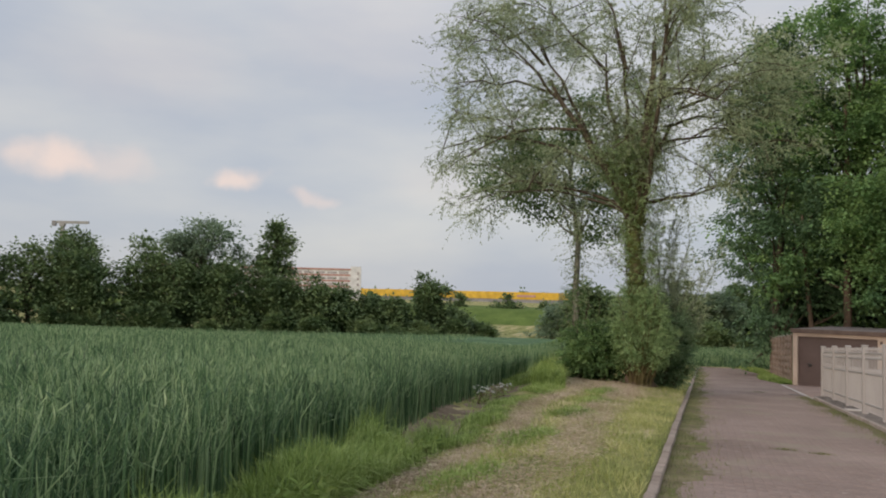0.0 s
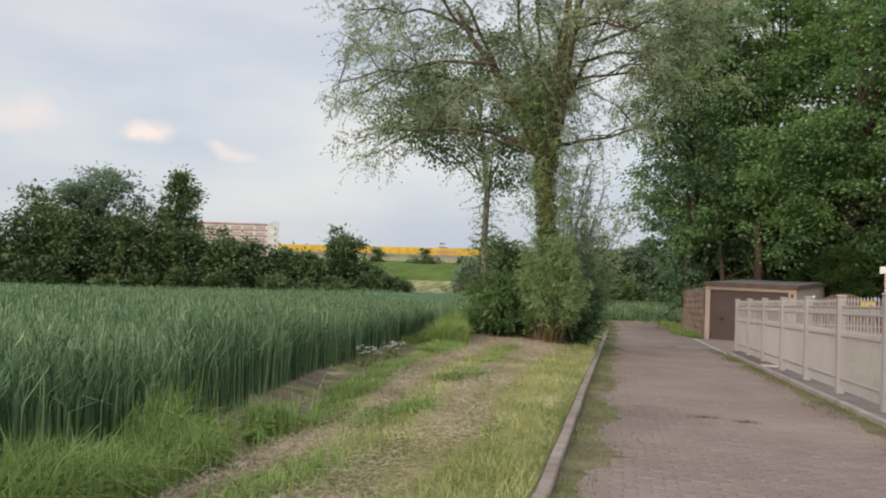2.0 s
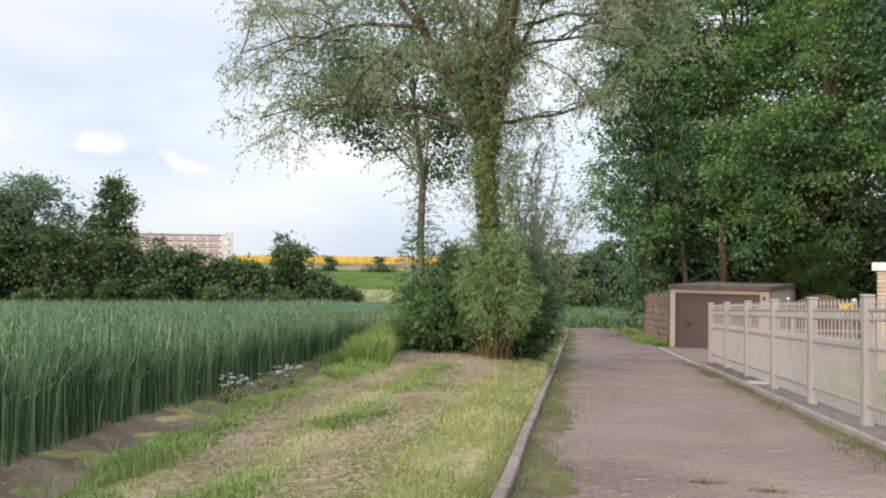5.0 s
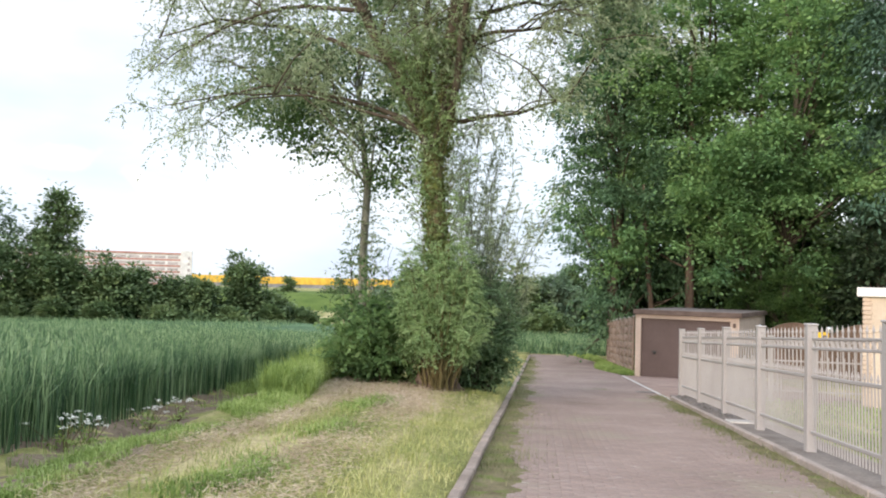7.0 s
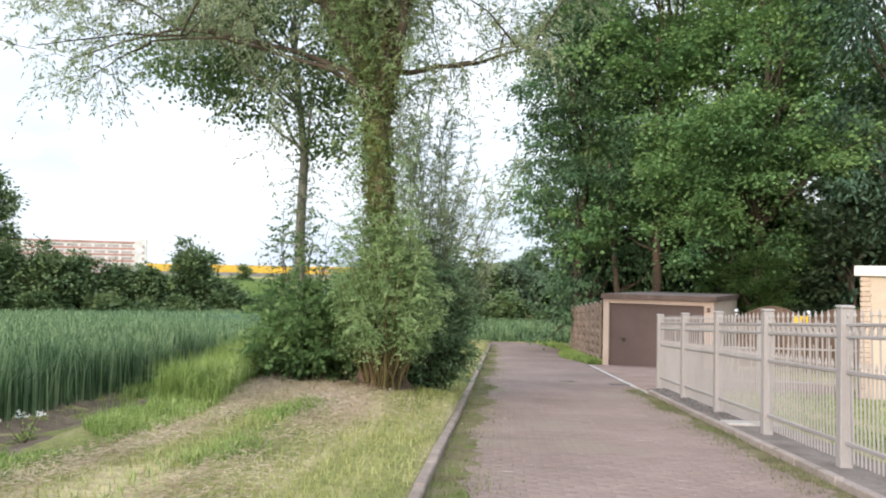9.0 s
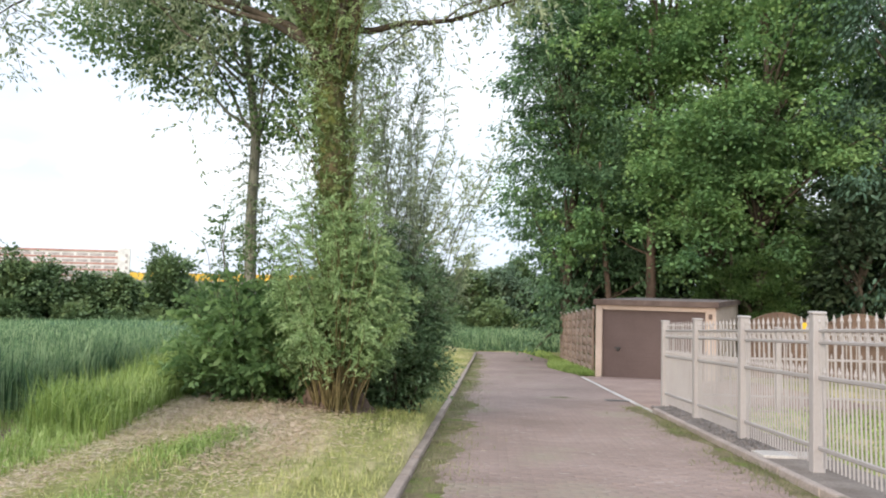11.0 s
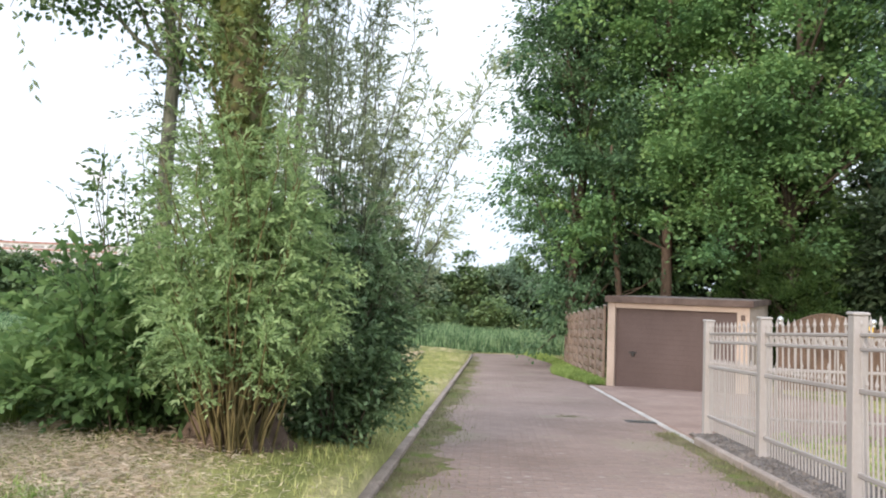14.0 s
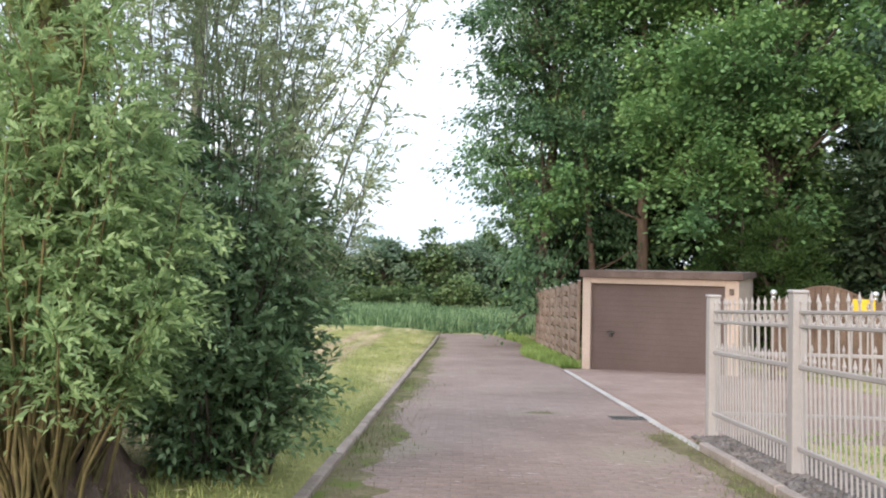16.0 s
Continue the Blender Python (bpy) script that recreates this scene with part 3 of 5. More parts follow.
def dense_tree(name, x, y, height, radius, label, mat, seed, bare=0.12, clumps=150, per=130, leaf=(0.2, 0.13), trunk_r=0.22,
               size=0.5, category="tree", group="", bark=None, low=-1.0, top=1.0, droop=0.4, flat=0.7, lay=1.2, loose=0.2):
    """Trunk, limbs and a full crown of leaf clumps."""
    rng = np.random.default_rng(seed)
    z = float(gz(x, y))
    ob = thing(name, pose(x, y, z), label, category, group)
    mid = height * (1 + bare) / 2
    rz = height * (1 - bare) / 2
    lobes = crown_clumps(rng, max(clumps // 3, 14), (0, 0, mid), (radius * 0.9, radius * 0.9, rz * 0.92), low=low)
    cl = np.repeat(lobes, max(clumps // len(lobes), 3), 0)
    cl = cl + rng.normal(size=cl.shape) * [1, 1, 0.75] * radius * 0.17
    cl[:, 2] = np.maximum(cl[:, 2], 0.1 + 0.6 * height * bare)
    # full towards the ground
    zn = np.clip((mid - cl[:, 2]) / rz, 0, 0.97)
    cl[:, :2] *= np.clip((1 - zn * zn) ** -0.4, 1, 1.9)[:, None]
    # narrower towards the top
    k = np.clip((cl[:, 2] - mid) / rz, 0, 1)
    cl[:, :2] *= (1 - (1 - top) * k)[:, None]
    stem = limb(rng, (0, 0, -0.2), (rng.normal(0, 0.3), rng.normal(0, 0.3), height * 0.86), 10, 0.08)
    tubes = [(stem, np.linspace(trunk_r * 1.25, trunk_r * 0.15, 10))]
    under("trunk", tubes_mesh("trunk", tubes, bark or M_BARK, 9), ob)
    arms = []
    for c in cl[rng.permutation(len(cl))[:36]]:
        a = stem[int(np.clip(np.interp(c[2] * 0.75, stem[:, 2], np.arange(10)), 1, 8))]
        arms.append((limb(rng, a, c, 6, 0.12, 0.05), np.linspace(trunk_r * 0.4, 0.015, 6)))
    tagged(under("branchwork", tubes_mesh("branchwork", arms, bark or M_BARK, 5), ob), kind="stuff")
    free = int(per * loose)
    pos, out = domed_crown(rng, cl, per - free, size, flat)
    pos2, out2 = scatter_crown(rng, cl, free, size * 1.05, flat)
    pos, out = np.concatenate([pos, pos2]), np.concatenate([out, unit(out2)])
    pos[:, 2] = np.maximum(pos[:, 2], 0.05)
    away = unit((pos - [0, 0, mid]) * [1, 1, 0.4])
    axis = out * [1, 1, 0.5] + away * 0.6 + rng.normal(0, 0.45, pos.shape) - [0, 0, droop]
    ln = rng.uniform(0.6, 1.25, len(pos)) * leaf[0]
    under("crown", leaf_mesh("crown", pos, axis, ln, ln * leaf[1] / leaf[0], mat, rng, 0.25, 0.0, out + [0, 0, lay]), ob)
    return ob


# the woods behind the garage
WOODS = "trees behind the garage"
dense_tree("maple_tree", 6.8, 50.6, 24.0, 5.2, "tall full maple with bright green leaf layers", M_MAPLE, 11, 0.08, 270, 230, (0.2, 0.145), 0.3, 0.6, group=WOODS, lay=0.7)
dense_tree("maple_tree", 10.4, 47.0, 20.0, 4.3, "broad green maple reaching over the garage roof", M_MAPLE, 12, 0.12, 210, 240, (0.19, 0.14), 0.26, 0.58, group=WOODS, lay=0.7)
dense_tree("maple_tree", 8.4, 45.8, 9.6, 3.3, "young maple spreading low over the garage roof", M_MAPLE, 22, 0.44, 100, 220, (0.18, 0.135), 0.16, 0.5, group=WOODS, lay=0.7)
dense_tree("beech_tree", 3.75, 51.0, 22.0, 3.6, "tall green beech with drooping sprays beside the lane", M_BEECH, 13, 0.02, 360, 200, (0.21, 0.11), 0.24, 0.6, group=WOODS, top=0.6, droop=0.9, lay=0.5)
dense_tree("spruce_tree", 16.0, 44.5, 24.0, 4.6, "tall dark shaded conifer behind the garden", M_SPRUCE, 14, 0.02, 240, 170, (0.28, 0.1), 0.28, 0.6, group=WOODS, top=0.55, droop=1.2, loose=0.6)
dense_tree("maple_tree", 13.0, 53.0, 25.0, 5.6, "tall full maple with bright green leaf layers", M_MAPLE, 16, 0.06, 230, 150, (0.32, 0.23), 0.3, 0.8, group=WOODS, lay=0.7)
dense_tree("maple_tree", 5.8, 61.0, 15.0, 4.2, "tall green maple further down the lane", M_MAPLE, 17, 0.02, 170, 110, (0.34, 0.23), 0.26, 0.7, group=WOODS, lay=0.7)
dense_tree("spruce_tree", 21.0, 52.0, 22.0, 5.0, "tall dark shaded conifer behind the garden", M_SPRUCE, 18, 0.0, 180, 90, (0.4, 0.19), 0.28, 0.8, group=WOODS, top=0.55, droop=1.2, loose=0.6)


def bare_trunk(x, y, height, radius, seed):
    """A tall stem below the canopy, with short dead side branches."""
    rng = np.random.default_rng(seed)
    ob = thing("tree_trunk", pose(x, y, float(gz(x, y))), "tall brown trunk rising into the canopy behind the garage", "tree", "stems below the canopy")
    stem = limb(rng, (0, 0, -0.2), (rng.normal(0, 0.3), rng.normal(0, 0.3), height), 10, 0.05)
    under("trunk", tubes_mesh("trunk", [(stem, np.linspace(radius * 1.2, radius * 0.4, 10))], M_BARK_WARM, 10), ob)
    for k in range(7):
        i = 3 + k % 6
        a = rng.uniform(0, 6.28)
        p = limb(rng, stem[i], stem[i] + np.array([math.cos(a), math.sin(a), 0.5]) * rng.uniform(0.8, 1.9), 5, 0.15)
        under("branch", tubes_mesh("branch", [(p, np.linspace(radius * 0.25, 0.01, 5))], M_BARK_WARM, 5), ob)


for _k, (_x, _y, _h, _rad) in enumerate([(6.35, 48.6, 15.0, 0.22), (4.85, 49.6, 9.0, 0.15), (9.6, 49.2, 16.0, 0.22)]):
    bare_trunk(_x, _y, _h, _rad, 25 + _k)
# understory closing the gaps below the crowns; its shade is painted into the leaves
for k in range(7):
    dense_tree("understory_shrub", 5.2 + k * 2.0, 56.0 + 1.5 * math.sin(k * 1.7) - 0.5 * k, 8.0 + 1.0 * math.sin(k * 2.3), 2.6, "leafy understory shrub below the tall trees, shade put into its leaf colour", M_SHADEBUSH, 230 + k, 0.0, 100, 85, (0.34, 0.22), 0.08, 0.5, category="shrub", group="understory below the trees", top=0.85)
# shrubs added to fill the dark gap by the garden, shade in their colour
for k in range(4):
    dense_tree("shade_fill_shrub", 13.0 + k * 2.4, 42.5 + 0.8 * math.sin(k * 2.0), 7.0 + 0.8 * math.sin(k * 3.1), 2.0, "shrub added to fill the deep shade behind the garden, shade in its leaf colour", M_SHADEBUSH, 70 + k, 0.0, 84, 85, (0.3, 0.16), 0.1, 0.45, category="shrub", group="yews behind the garden", top=0.8)
dense_tree("thuja", 9.5, 42.9, 4.9, 1.2, "clipped rounded thuja behind the garage", M_THUJA, 20, 0.0, 130, 110, (0.14, 0.07), 0.1, 0.22, category="shrub", top=0.75, droop=-0.6, lay=0.0)
dense_tree("thuja", 8.7, 44.6, 4.9, 1.2, "clipped rounded thuja behind the garage", M_THUJA, 21, 0.0, 120, 100, (0.14, 0.07), 0.1, 0.22, category="shrub", top=0.75, droop=-0.6, lay=0.0)

# the belt of trees along the far side of the field
BELT = "belt of trees beyond the field"


def belt_tree(along, off, height, radius, seed, mat=None, low_bare=0.02, name="field_tree", label="dense dark green tree in the field's far hedge", clumps=150, per=48):
    """A tree a given way along the field's far edge."""
    x = -64 + along * 0.83
    y = 57.5 + along * 0.56 + off
    dense_tree(name, x, y, height, radius, label, mat or M_FAR, seed, low_bare, clumps, per, (0.36, 0.24), 0.2, 0.52, group=BELT, top=0.75, bark=M_BARK, lay=0.8, loose=0.4, flat=0.85)


for k, (a, o, h, r) in enumerate([(-2.5, 0, 7.6, 3.4), (2, 1.5, 8.8, 3.0), (6.2, 1, 9.2, 2.4), (9.2, -0.6, 6.4, 2.6), (12.6, 1, 8.8, 3.0), (15.6, -0.4, 7.6, 2.6),
                                  (18.5, 0.4, 7.2, 2.8), (21.5, -0.6, 7.4, 2.6), (24.4, 0.2, 6.6, 2.3), (27, -0.4, 5.8, 2.0), (29.8, 0, 5.6, 2.1), (32.4, -0.4, 5.1, 1.8), (35.2, 0.4, 4.0, 1.7), (38.2, -0.4, 3.9, 1.6), (41.9, 0.4, 6.0, 1.9), (44.6, 0, 2.6, 1.4)]):
    belt_tree(a, o, h, r, 40 + k)
belt_tree(16.6, 4, 12.2, 3.9, 60, M_FARLIGHT, 0.28, "poplar_tree", "tall airy grey-green poplar above the hedge", 150, 42)
belt_tree(13.4, 5, 11.2, 2.6, 61, M_FARLIGHT, 0.28, "poplar_tree", "tall airy grey-green poplar above the hedge", 84, 40)
belt_tree(23.6, 4, 11.9, 1.9, 62, M_FAR, 0.38, "poplar_tree", "tall slim dark poplar above the hedge", 105, 50)
belt_tree(3.5, 5, 10.2, 2.2, 63, M_FAR, 0.3, "poplar_tree", "tall dark tree above the hedge", 84, 44)


def shrub(x, y, height, radius, seed, mat, label, name="shrub", clumps=60, per=80, leaf=(0.2, 0.12), group="", size=0.3):
    return dense_tree(name, x, y, height, radius, label, mat, seed, 0.0, clumps, per, leaf, 0.05, size, category="shrub", group=group, top=0.8, droop=0.0)


_r = random.Random(5)
for k in range(19):
    a = -4 + k * 2.8 + _r.uniform(-1.2, 1.2)
    shrub(-64 + a * 0.83 + 2.2, 57.5 + a * 0.56 - 2.0, _r.uniform(0.8, 2.0), _r.uniform(0.8, 1.5), 100 + k, M_FAR, "low green shrub at the edge of the crop", clumps=36, per=55, leaf=(0.34, 0.24), group="shrubs at the field's edge", size=0.45)
# the hedge across the end of the lane
for k in range(13):
    x = -16 + k * 2.6 + _r.uniform(-0.6, 0.6)
    dense_tree("hedge_tree", x, 86 + _r.uniform(-2, 4), _r.uniform(3.6, 6.4), _r.uniform(1.9, 2.9), "green tree in the hedge beyond the lane's end", M_FAR if k % 3 else M_FARLIGHT, 130 + k, 0.02, 120, 50, (0.4, 0.28), 0.15, 0.48, group="hedge beyond the lane", top=0.8)
for k in range(13):
    x = -13 + k * 2.2 + _r.uniform(-0.6, 0.6)
    shrub(x, 79.5 + _r.uniform(-0.6, 0.6), _r.uniform(1.0, 2.2), _r.uniform(1.1, 1.9), 160 + k, M_FAR, "low green shrub beyond the lane's end", clumps=30, per=55, leaf=(0.32, 0.22), group="shrubs beyond the lane", size=0.4)


def far_woods():
    """Distant small trees along the skyline, too far to count."""
    rng = np.random.default_rng(77)
    n = 420
    x = rng.uniform(-700, 500, n)
    y = 540 + rng.uniform(0, 160, n)
    c = np.repeat(np.stack([x, y, np.full(n, -4.0)], 1), 60, 0)
    h = np.repeat(rng.uniform(3.5, 9.5, n) * (0.5 + 0.5 * (np.sin(x * 0.045) > -0.3)), 60)
    off = unit(rng.normal(size=(len(c), 3))) * rng.random((len(c), 1)) ** 0.4
    pos = c + off * np.stack([h * 0.5, h * 0.5, h * 0.5], 1) + np.stack([0 * h, 0 * h, h * 0.5], 1)
    return leaf_mesh("far_woods", pos, rng.normal(size=pos.shape), 2.4, 1.7, M_FAR, rng)


tagged(new("far_woods", far_woods()), "distant low woods along the skyline", "woods", kind="stuff")
for k in range(9):
    shrub(-60 + k * 7.5 + _r.uniform(-2, 2), 138 + _r.uniform(-2, 3), _r.uniform(2.5, 5.0), _r.uniform(1.5, 2.4), 190 + k, M_FAR, "small tree on top of the grassy bank", "bank_tree", 26, 45, (0.45, 0.32), "trees on the bank", 0.45)


# ---- the willow with its shoots ----
def willow():
    rng = np.random.default_rng(8)
    bz = float(gz(TREE_X, TREE_Y))
    ob = thing("willow_tree", pose(TREE_X, TREE_Y, bz), "big old willow with ivy-clad trunk and airy pale crown", "tree")
    trunk = np.array([(0, 0, -0.2), (0.02, 0, 0.5), (0.02, 0.02, 1.6), (-0.05, 0.05, 2.8), (-0.12, 0.1, 3.7), (-0.2, 0.15, 4.5)])
    tubes = [(trunk, np.array([0.4, 0.25, 0.18, 0.17, 0.19, 0.18]))]
    # fluted, fibrous stump round the foot of the trunk
    heights = np.array([-0.15, 0.0, 0.06, 0.14, 0.24, 0.36, 0.5, 0.66, 0.85])
    girth = np.array([0.5, 0.46, 0.42, 0.37, 0.33, 0.3, 0.27, 0.23, 0.17])
    th = np.linspace(0, 2 * math.pi, 56, endpoint=False)
    flute = 0.1 * np.sin(th * 7 + 0.8) + 0.07 * np.sin(th * 13 + 2.0) + 0.05 * np.sin(th * 23)
    R = girth[:, None] * (1 + flute[None, :] * np.linspace(1.5, 0.7, 9)[:, None] + rng.normal(0, 0.03, (9, 56)))
    P = np.stack([R * np.cos(th), R * np.sin(th), heights[:, None] + rng.normal(0, 0.012, (9, 56))], -1)
    i, j = np.meshgrid(np.arange(8), np.arange(56), indexing="ij")
    k = (j + 1) % 56
    under("stump", raw_mesh("stump", P.reshape(-1, 3), np.stack([i * 56 + j, i * 56 + k, (i + 1) * 56 + k, (i + 1) * 56 + j], -1).reshape(-1, 4), M_BARK_WARM, True), ob, "brown fluted fibrous stump")
    under("trunk", tubes_mesh("trunk", tubes, M_BARK_MOSS, 11), ob)
    fork = trunk[-1]
    mains = [((0.35, 0.2, 9.6), 0.2), ((-0.5, 0.3, 9.6), 0.09), ((-2.5, -0.2, 8.6), 0.15), ((-3.0, 0.6, 9.8), 0.08), ((1.7, 0.8, 9.4), 0.08), ((0.8, -1.4, 9.6), 0.09), ((-1.2, 1.8, 9.8), 0.1), ((0.9, 1.2, 10.6), 0.09)]
    arms, twigs = [], []
    ends = []
    for tip, r in mains:
        p = limb(rng, fork + rng.normal(0, 0.05, 3), np.array(tip), 9, 0.1, 0.03)
        arms.append((p, np.linspace(r, r * 0.3, 9)))
        ends.append(p)
    side = [(ends[0][1], (2.6, 0.6, 5.7), 0.055, -0.02), (ends[0][3], (3.0, 0.4, 6.6), 0.05, 0.1), (ends[4][5], (3.4, 0.6, 8.4), 0.05, 0.06), (trunk[5], (-5.2, -0.2, 5.2), 0.06, 0.13), (ends[5][5], (2.2, -1.6, 7.4), 0.045, 0.08), (ends[2][5], (-4.9, -0.4, 6.4), 0.05, 0.1), (ends[2][3], (-5.9, 0.2, 6.8), 0.06, 0.12), (ends[3][5], (-5.8, 0.9, 9.0), 0.05, 0.1), (ends[3][7], (-4.8, 0.4, 11.0), 0.05, 0.06), (ends[2][7], (-4.2, -0.8, 10.0), 0.05, 0.06),
            (ends[4][4], (3.0, 1.0, 7.6), 0.05, 0.05), (ends[0][5], (2.4, -0.6, 8.6), 0.05, 0.05), (trunk[5], (-3.4, -1.2, 5.2), 0.05, 0.1), (ends[0][7], (1.8, 0.6, 11.2), 0.06, 0),
            (ends[1][7], (-1.4, 0.2, 12.0), 0.06, 0), (ends[6][7], (-3.0, 1.6, 11.4), 0.06, 0), (ends[7][7], (0.6, 1.0, 13.0), 0.06, 0), (ends[5][7], (1.2, -2.0, 11.6), 0.05, 0)]
    for a, b, r, s in side:
        p = limb(rng, a, np.array(b), 8, 0.14, s)
        arms.append((p, np.linspace(r, 0.012, 8)))
        ends.append(p)
    for arm in arms:
        under("branch", tubes_mesh("branch", [arm], M_BARK, 7), ob)
    # side boughs, twigs on them, then sprays of narrow leaves
    boughs = []
    for p in ends:
        for _ in range(5):
            i = rng.integers(3, len(p))
            d = unit(rng.normal(size=3) * [1, 1, 0.8] + unit(p[-1] - p[0]) * 0.35 + [0, 0, 0.25])
            q = limb(rng, p[i], p[i] + d * rng.uniform(1.0, 2.3), 6, 0.16, 0.08)
            boughs.append((q, np.linspace(0.02, 0.006, 6)))
    tagged(under("boughwork", tubes_mesh("boughwork", boughs, M_BARK, 5), ob), kind="stuff")
    tips = []
    for p in [q for q, _ in boughs] + ends:
        for _ in range(9):
            i = rng.integers(2, len(p))
            d = unit(rng.normal(size=3) * [1, 1, 0.8] + unit(p[-1] - p[0]) * 0.3)
            q = limb(rng, p[i], p[i] + d * rng.uniform(0.35, 0.95), 4, 0.2, 0.08)
            twigs.append((q, np.linspace(0.006, 0.003, 4)))
            tips.append(q)
    tagged(under("twigwork", tubes_mesh("twigwork", twigs, M_BARK, 3), ob), kind="stuff")
    pts = np.concatenate([q[1:] for q in tips])
    pts = np.repeat(pts, 2, 0)
    d = rng.normal(size=pts.shape) * [1, 1, 0.7] + unit(pts - [0, 0, 7.0]) * 0.5
    pos, axis = spray_leaves(rng, pts, d, rng.uniform(0.25, 0.7, len(pts)), 12, 0.35)
    ln = rng.uniform(0.065, 0.11, len(pos))
    under("crown", leaf_mesh("crown", pos, axis, ln, ln * 0.34, M_WILLOW, rng, 0.25, 0.8), ob)
    # leafy upright shoots all up the trunk and the lower limbs
    lines = [trunk[1:], ends[0][:6], ends[1][:4], ends[2][:4]]
    base = np.concatenate([limb(rng, q[k], q[k + 1], 20, 0.0) for q in lines for k in range(len(q) - 1)])
    a = rng.uniform(0, 6.283, len(base))
    reach = rng.uniform(0.3, 1.35, len(base))
    tips2 = base + np.stack([np.cos(a) * reach * 0.75, np.sin(a) * reach * 0.75, reach * rng.uniform(0.5, 1.3, len(base))], 1)
    rods = [(limb(rng, p, q, 5, 0.12, 0.06), np.linspace(0.008, 0.003, 5)) for p, q in zip(base, tips2)]
    tagged(under("shootwork", tubes_mesh("shootwork", rods, M_STEM, 3), ob), kind="stuff")
    pts = np.concatenate([np.repeat(p[1:], 2, 0) for p, _ in rods])
    d = rng.normal(size=pts.shape) * [1, 1, 0.6] + [0, 0, 0.5]
    pos, axis = spray_leaves(rng, pts, d, rng.uniform(0.15, 0.34, len(pts)), 11, 0.25)
    ln = rng.uniform(0.05, 0.085, len(pos))
    under("trunk_foliage", leaf_mesh("trunk_foliage", pos, axis, ln, ln * 0.3, M_WILLOW_BUSH, rng, 0.25, 0.8), ob, "pale green leafy shoots up the trunk")
    # ivy and epicormic leaves on the trunk and the lower limbs
    lines = [trunk, ends[0][:4], ends[2][:2]]
    cent = np.concatenate([np.repeat(limb(rng, q[k], q[k + 1], 5, 0.0), 190, 0) for q in lines for k in range(len(q) - 1)])
    off = unit(rng.normal(size=cent.shape) * [1, 1, 0.4]) * rng.uniform(0.16, 0.3, (len(cent), 1)) * 0.95 * np.interp(cent[:, 2], [0, 4, 8], [1.0, 0.95, 0.5])[:, None]
    pos = cent + off
    pos = pos[pos[:, 2] > 0.9]
    under("ivy", leaf_mesh("ivy", pos, rng.normal(size=pos.shape) - [0, 0, 0.5], 0.085, 0.05, M_IVY, rng), ob, "olive green ivy and shoots")
    return ob


willow()


def shoots(name, x, y, n, height, spread, seed, mat, label, leaf=(0.1, 0.026), twigs=14, per=14, tilt=0.35, lowest=0.15, stems=M_STEM, category="shrub",
           twig=(0.18, 0.42), base=0.3, lean=(0, 0), skirt=0.02, sag=0.25, rise=0.5):
    """A many-stemmed shrub: stems from one base, side twigs on them, leaves along the twigs."""
    rng = np.random.default_rng(seed)
    z = float(gz(x, y))
    ob = thing(name, pose(x, y, z), label, category)
    st, pts, dirs = [], [], []
    for _ in range(n):
        a = rng.uniform(0, 2 * math.pi)
        f = rng.uniform(0.35, 1.0)
        h = height * f
        q = spread * (1.25 - 0.5 * f) * rng.random() ** 0.5
        b0 = np.array([math.cos(a) * base * rng.random(), math.sin(a) * base * rng.random(), -0.05])
        tip = np.array([math.cos(a) * q + lean[0] * h, math.sin(a) * q + lean[1] * h, h * (1 - tilt * min(1.0, (q / spread) ** 2))])
        p = limb(rng, b0, tip, 7, 0.16, 0.08)
        st.append((p, np.linspace(0.012, 0.003, 7)))
        t = lowest + (0.995 - lowest) * rng.random(twigs) ** 0.75
        i = np.clip((t * 6).astype(int), 0, 5)
        fr = (t * 6 - i)[:, None]
        pts.append(p[i] * (1 - fr) + p[i + 1] * fr)
        out = np.array([math.cos(a), math.sin(a), 0.0]) * min(1.0, q / spread + 0.2)
        dirs.append(rng.normal(size=(twigs, 3)) * [0.8, 0.8, 0.5] + out * 0.7 + [0, 0, rise])
    tagged(under("stemwork", tubes_mesh("stemwork", st, stems, 5), ob), kind="stuff")
    pts, dirs = np.concatenate(pts), np.concatenate(dirs)
    pos, axis = spray_leaves(rng, pts, dirs, rng.uniform(*twig, len(pts)), per, sag)
    keep = pos[:, 2] > skirt * rng.uniform(0.75, 1.6, len(pos))
    pos, axis = pos[keep], axis[keep]
    ln = rng.uniform(0.6, 1.2, len(pos)) * leaf[0]
    under("leaves", leaf_mesh("leaves", pos, axis, ln, ln * leaf[1] / leaf[0], mat, rng, 0.3, 0.9), ob)
    return ob


shoots("willow_shrub", TREE_X + 0.1, TREE_Y - 0.3, 100, 3.0, 0.98, 201, M_WILLOW_BUSH, "pale green willow shoots round the old trunk", (0.062, 0.02), 28, 17, 0.3, 0.26, twig=(0.15, 0.38), base=0.3, skirt=0.5, sag=0.35)
shoots("elder_shrub", TREE_X - 1.05, TREE_Y + 0.35, 75, 1.9, 1.15, 202, M_ELDER, "green broad-leaved shrub beside the willow", (0.11, 0.06), 15, 12, 0.4, 0.05, M_BARK, twig=(0.25, 0.5), base=0.6)
shoots("dark_willow_shrub", TREE_X + 0.65, TREE_Y + 1.05, 85, 2.9, 0.85, 203, M_SALLOW, "dark green dense shrub at the lane side of the willow", (0.07, 0.03), 26, 15, 0.55, 0.04, M_BARK, twig=(0.2, 0.45), base=0.35)
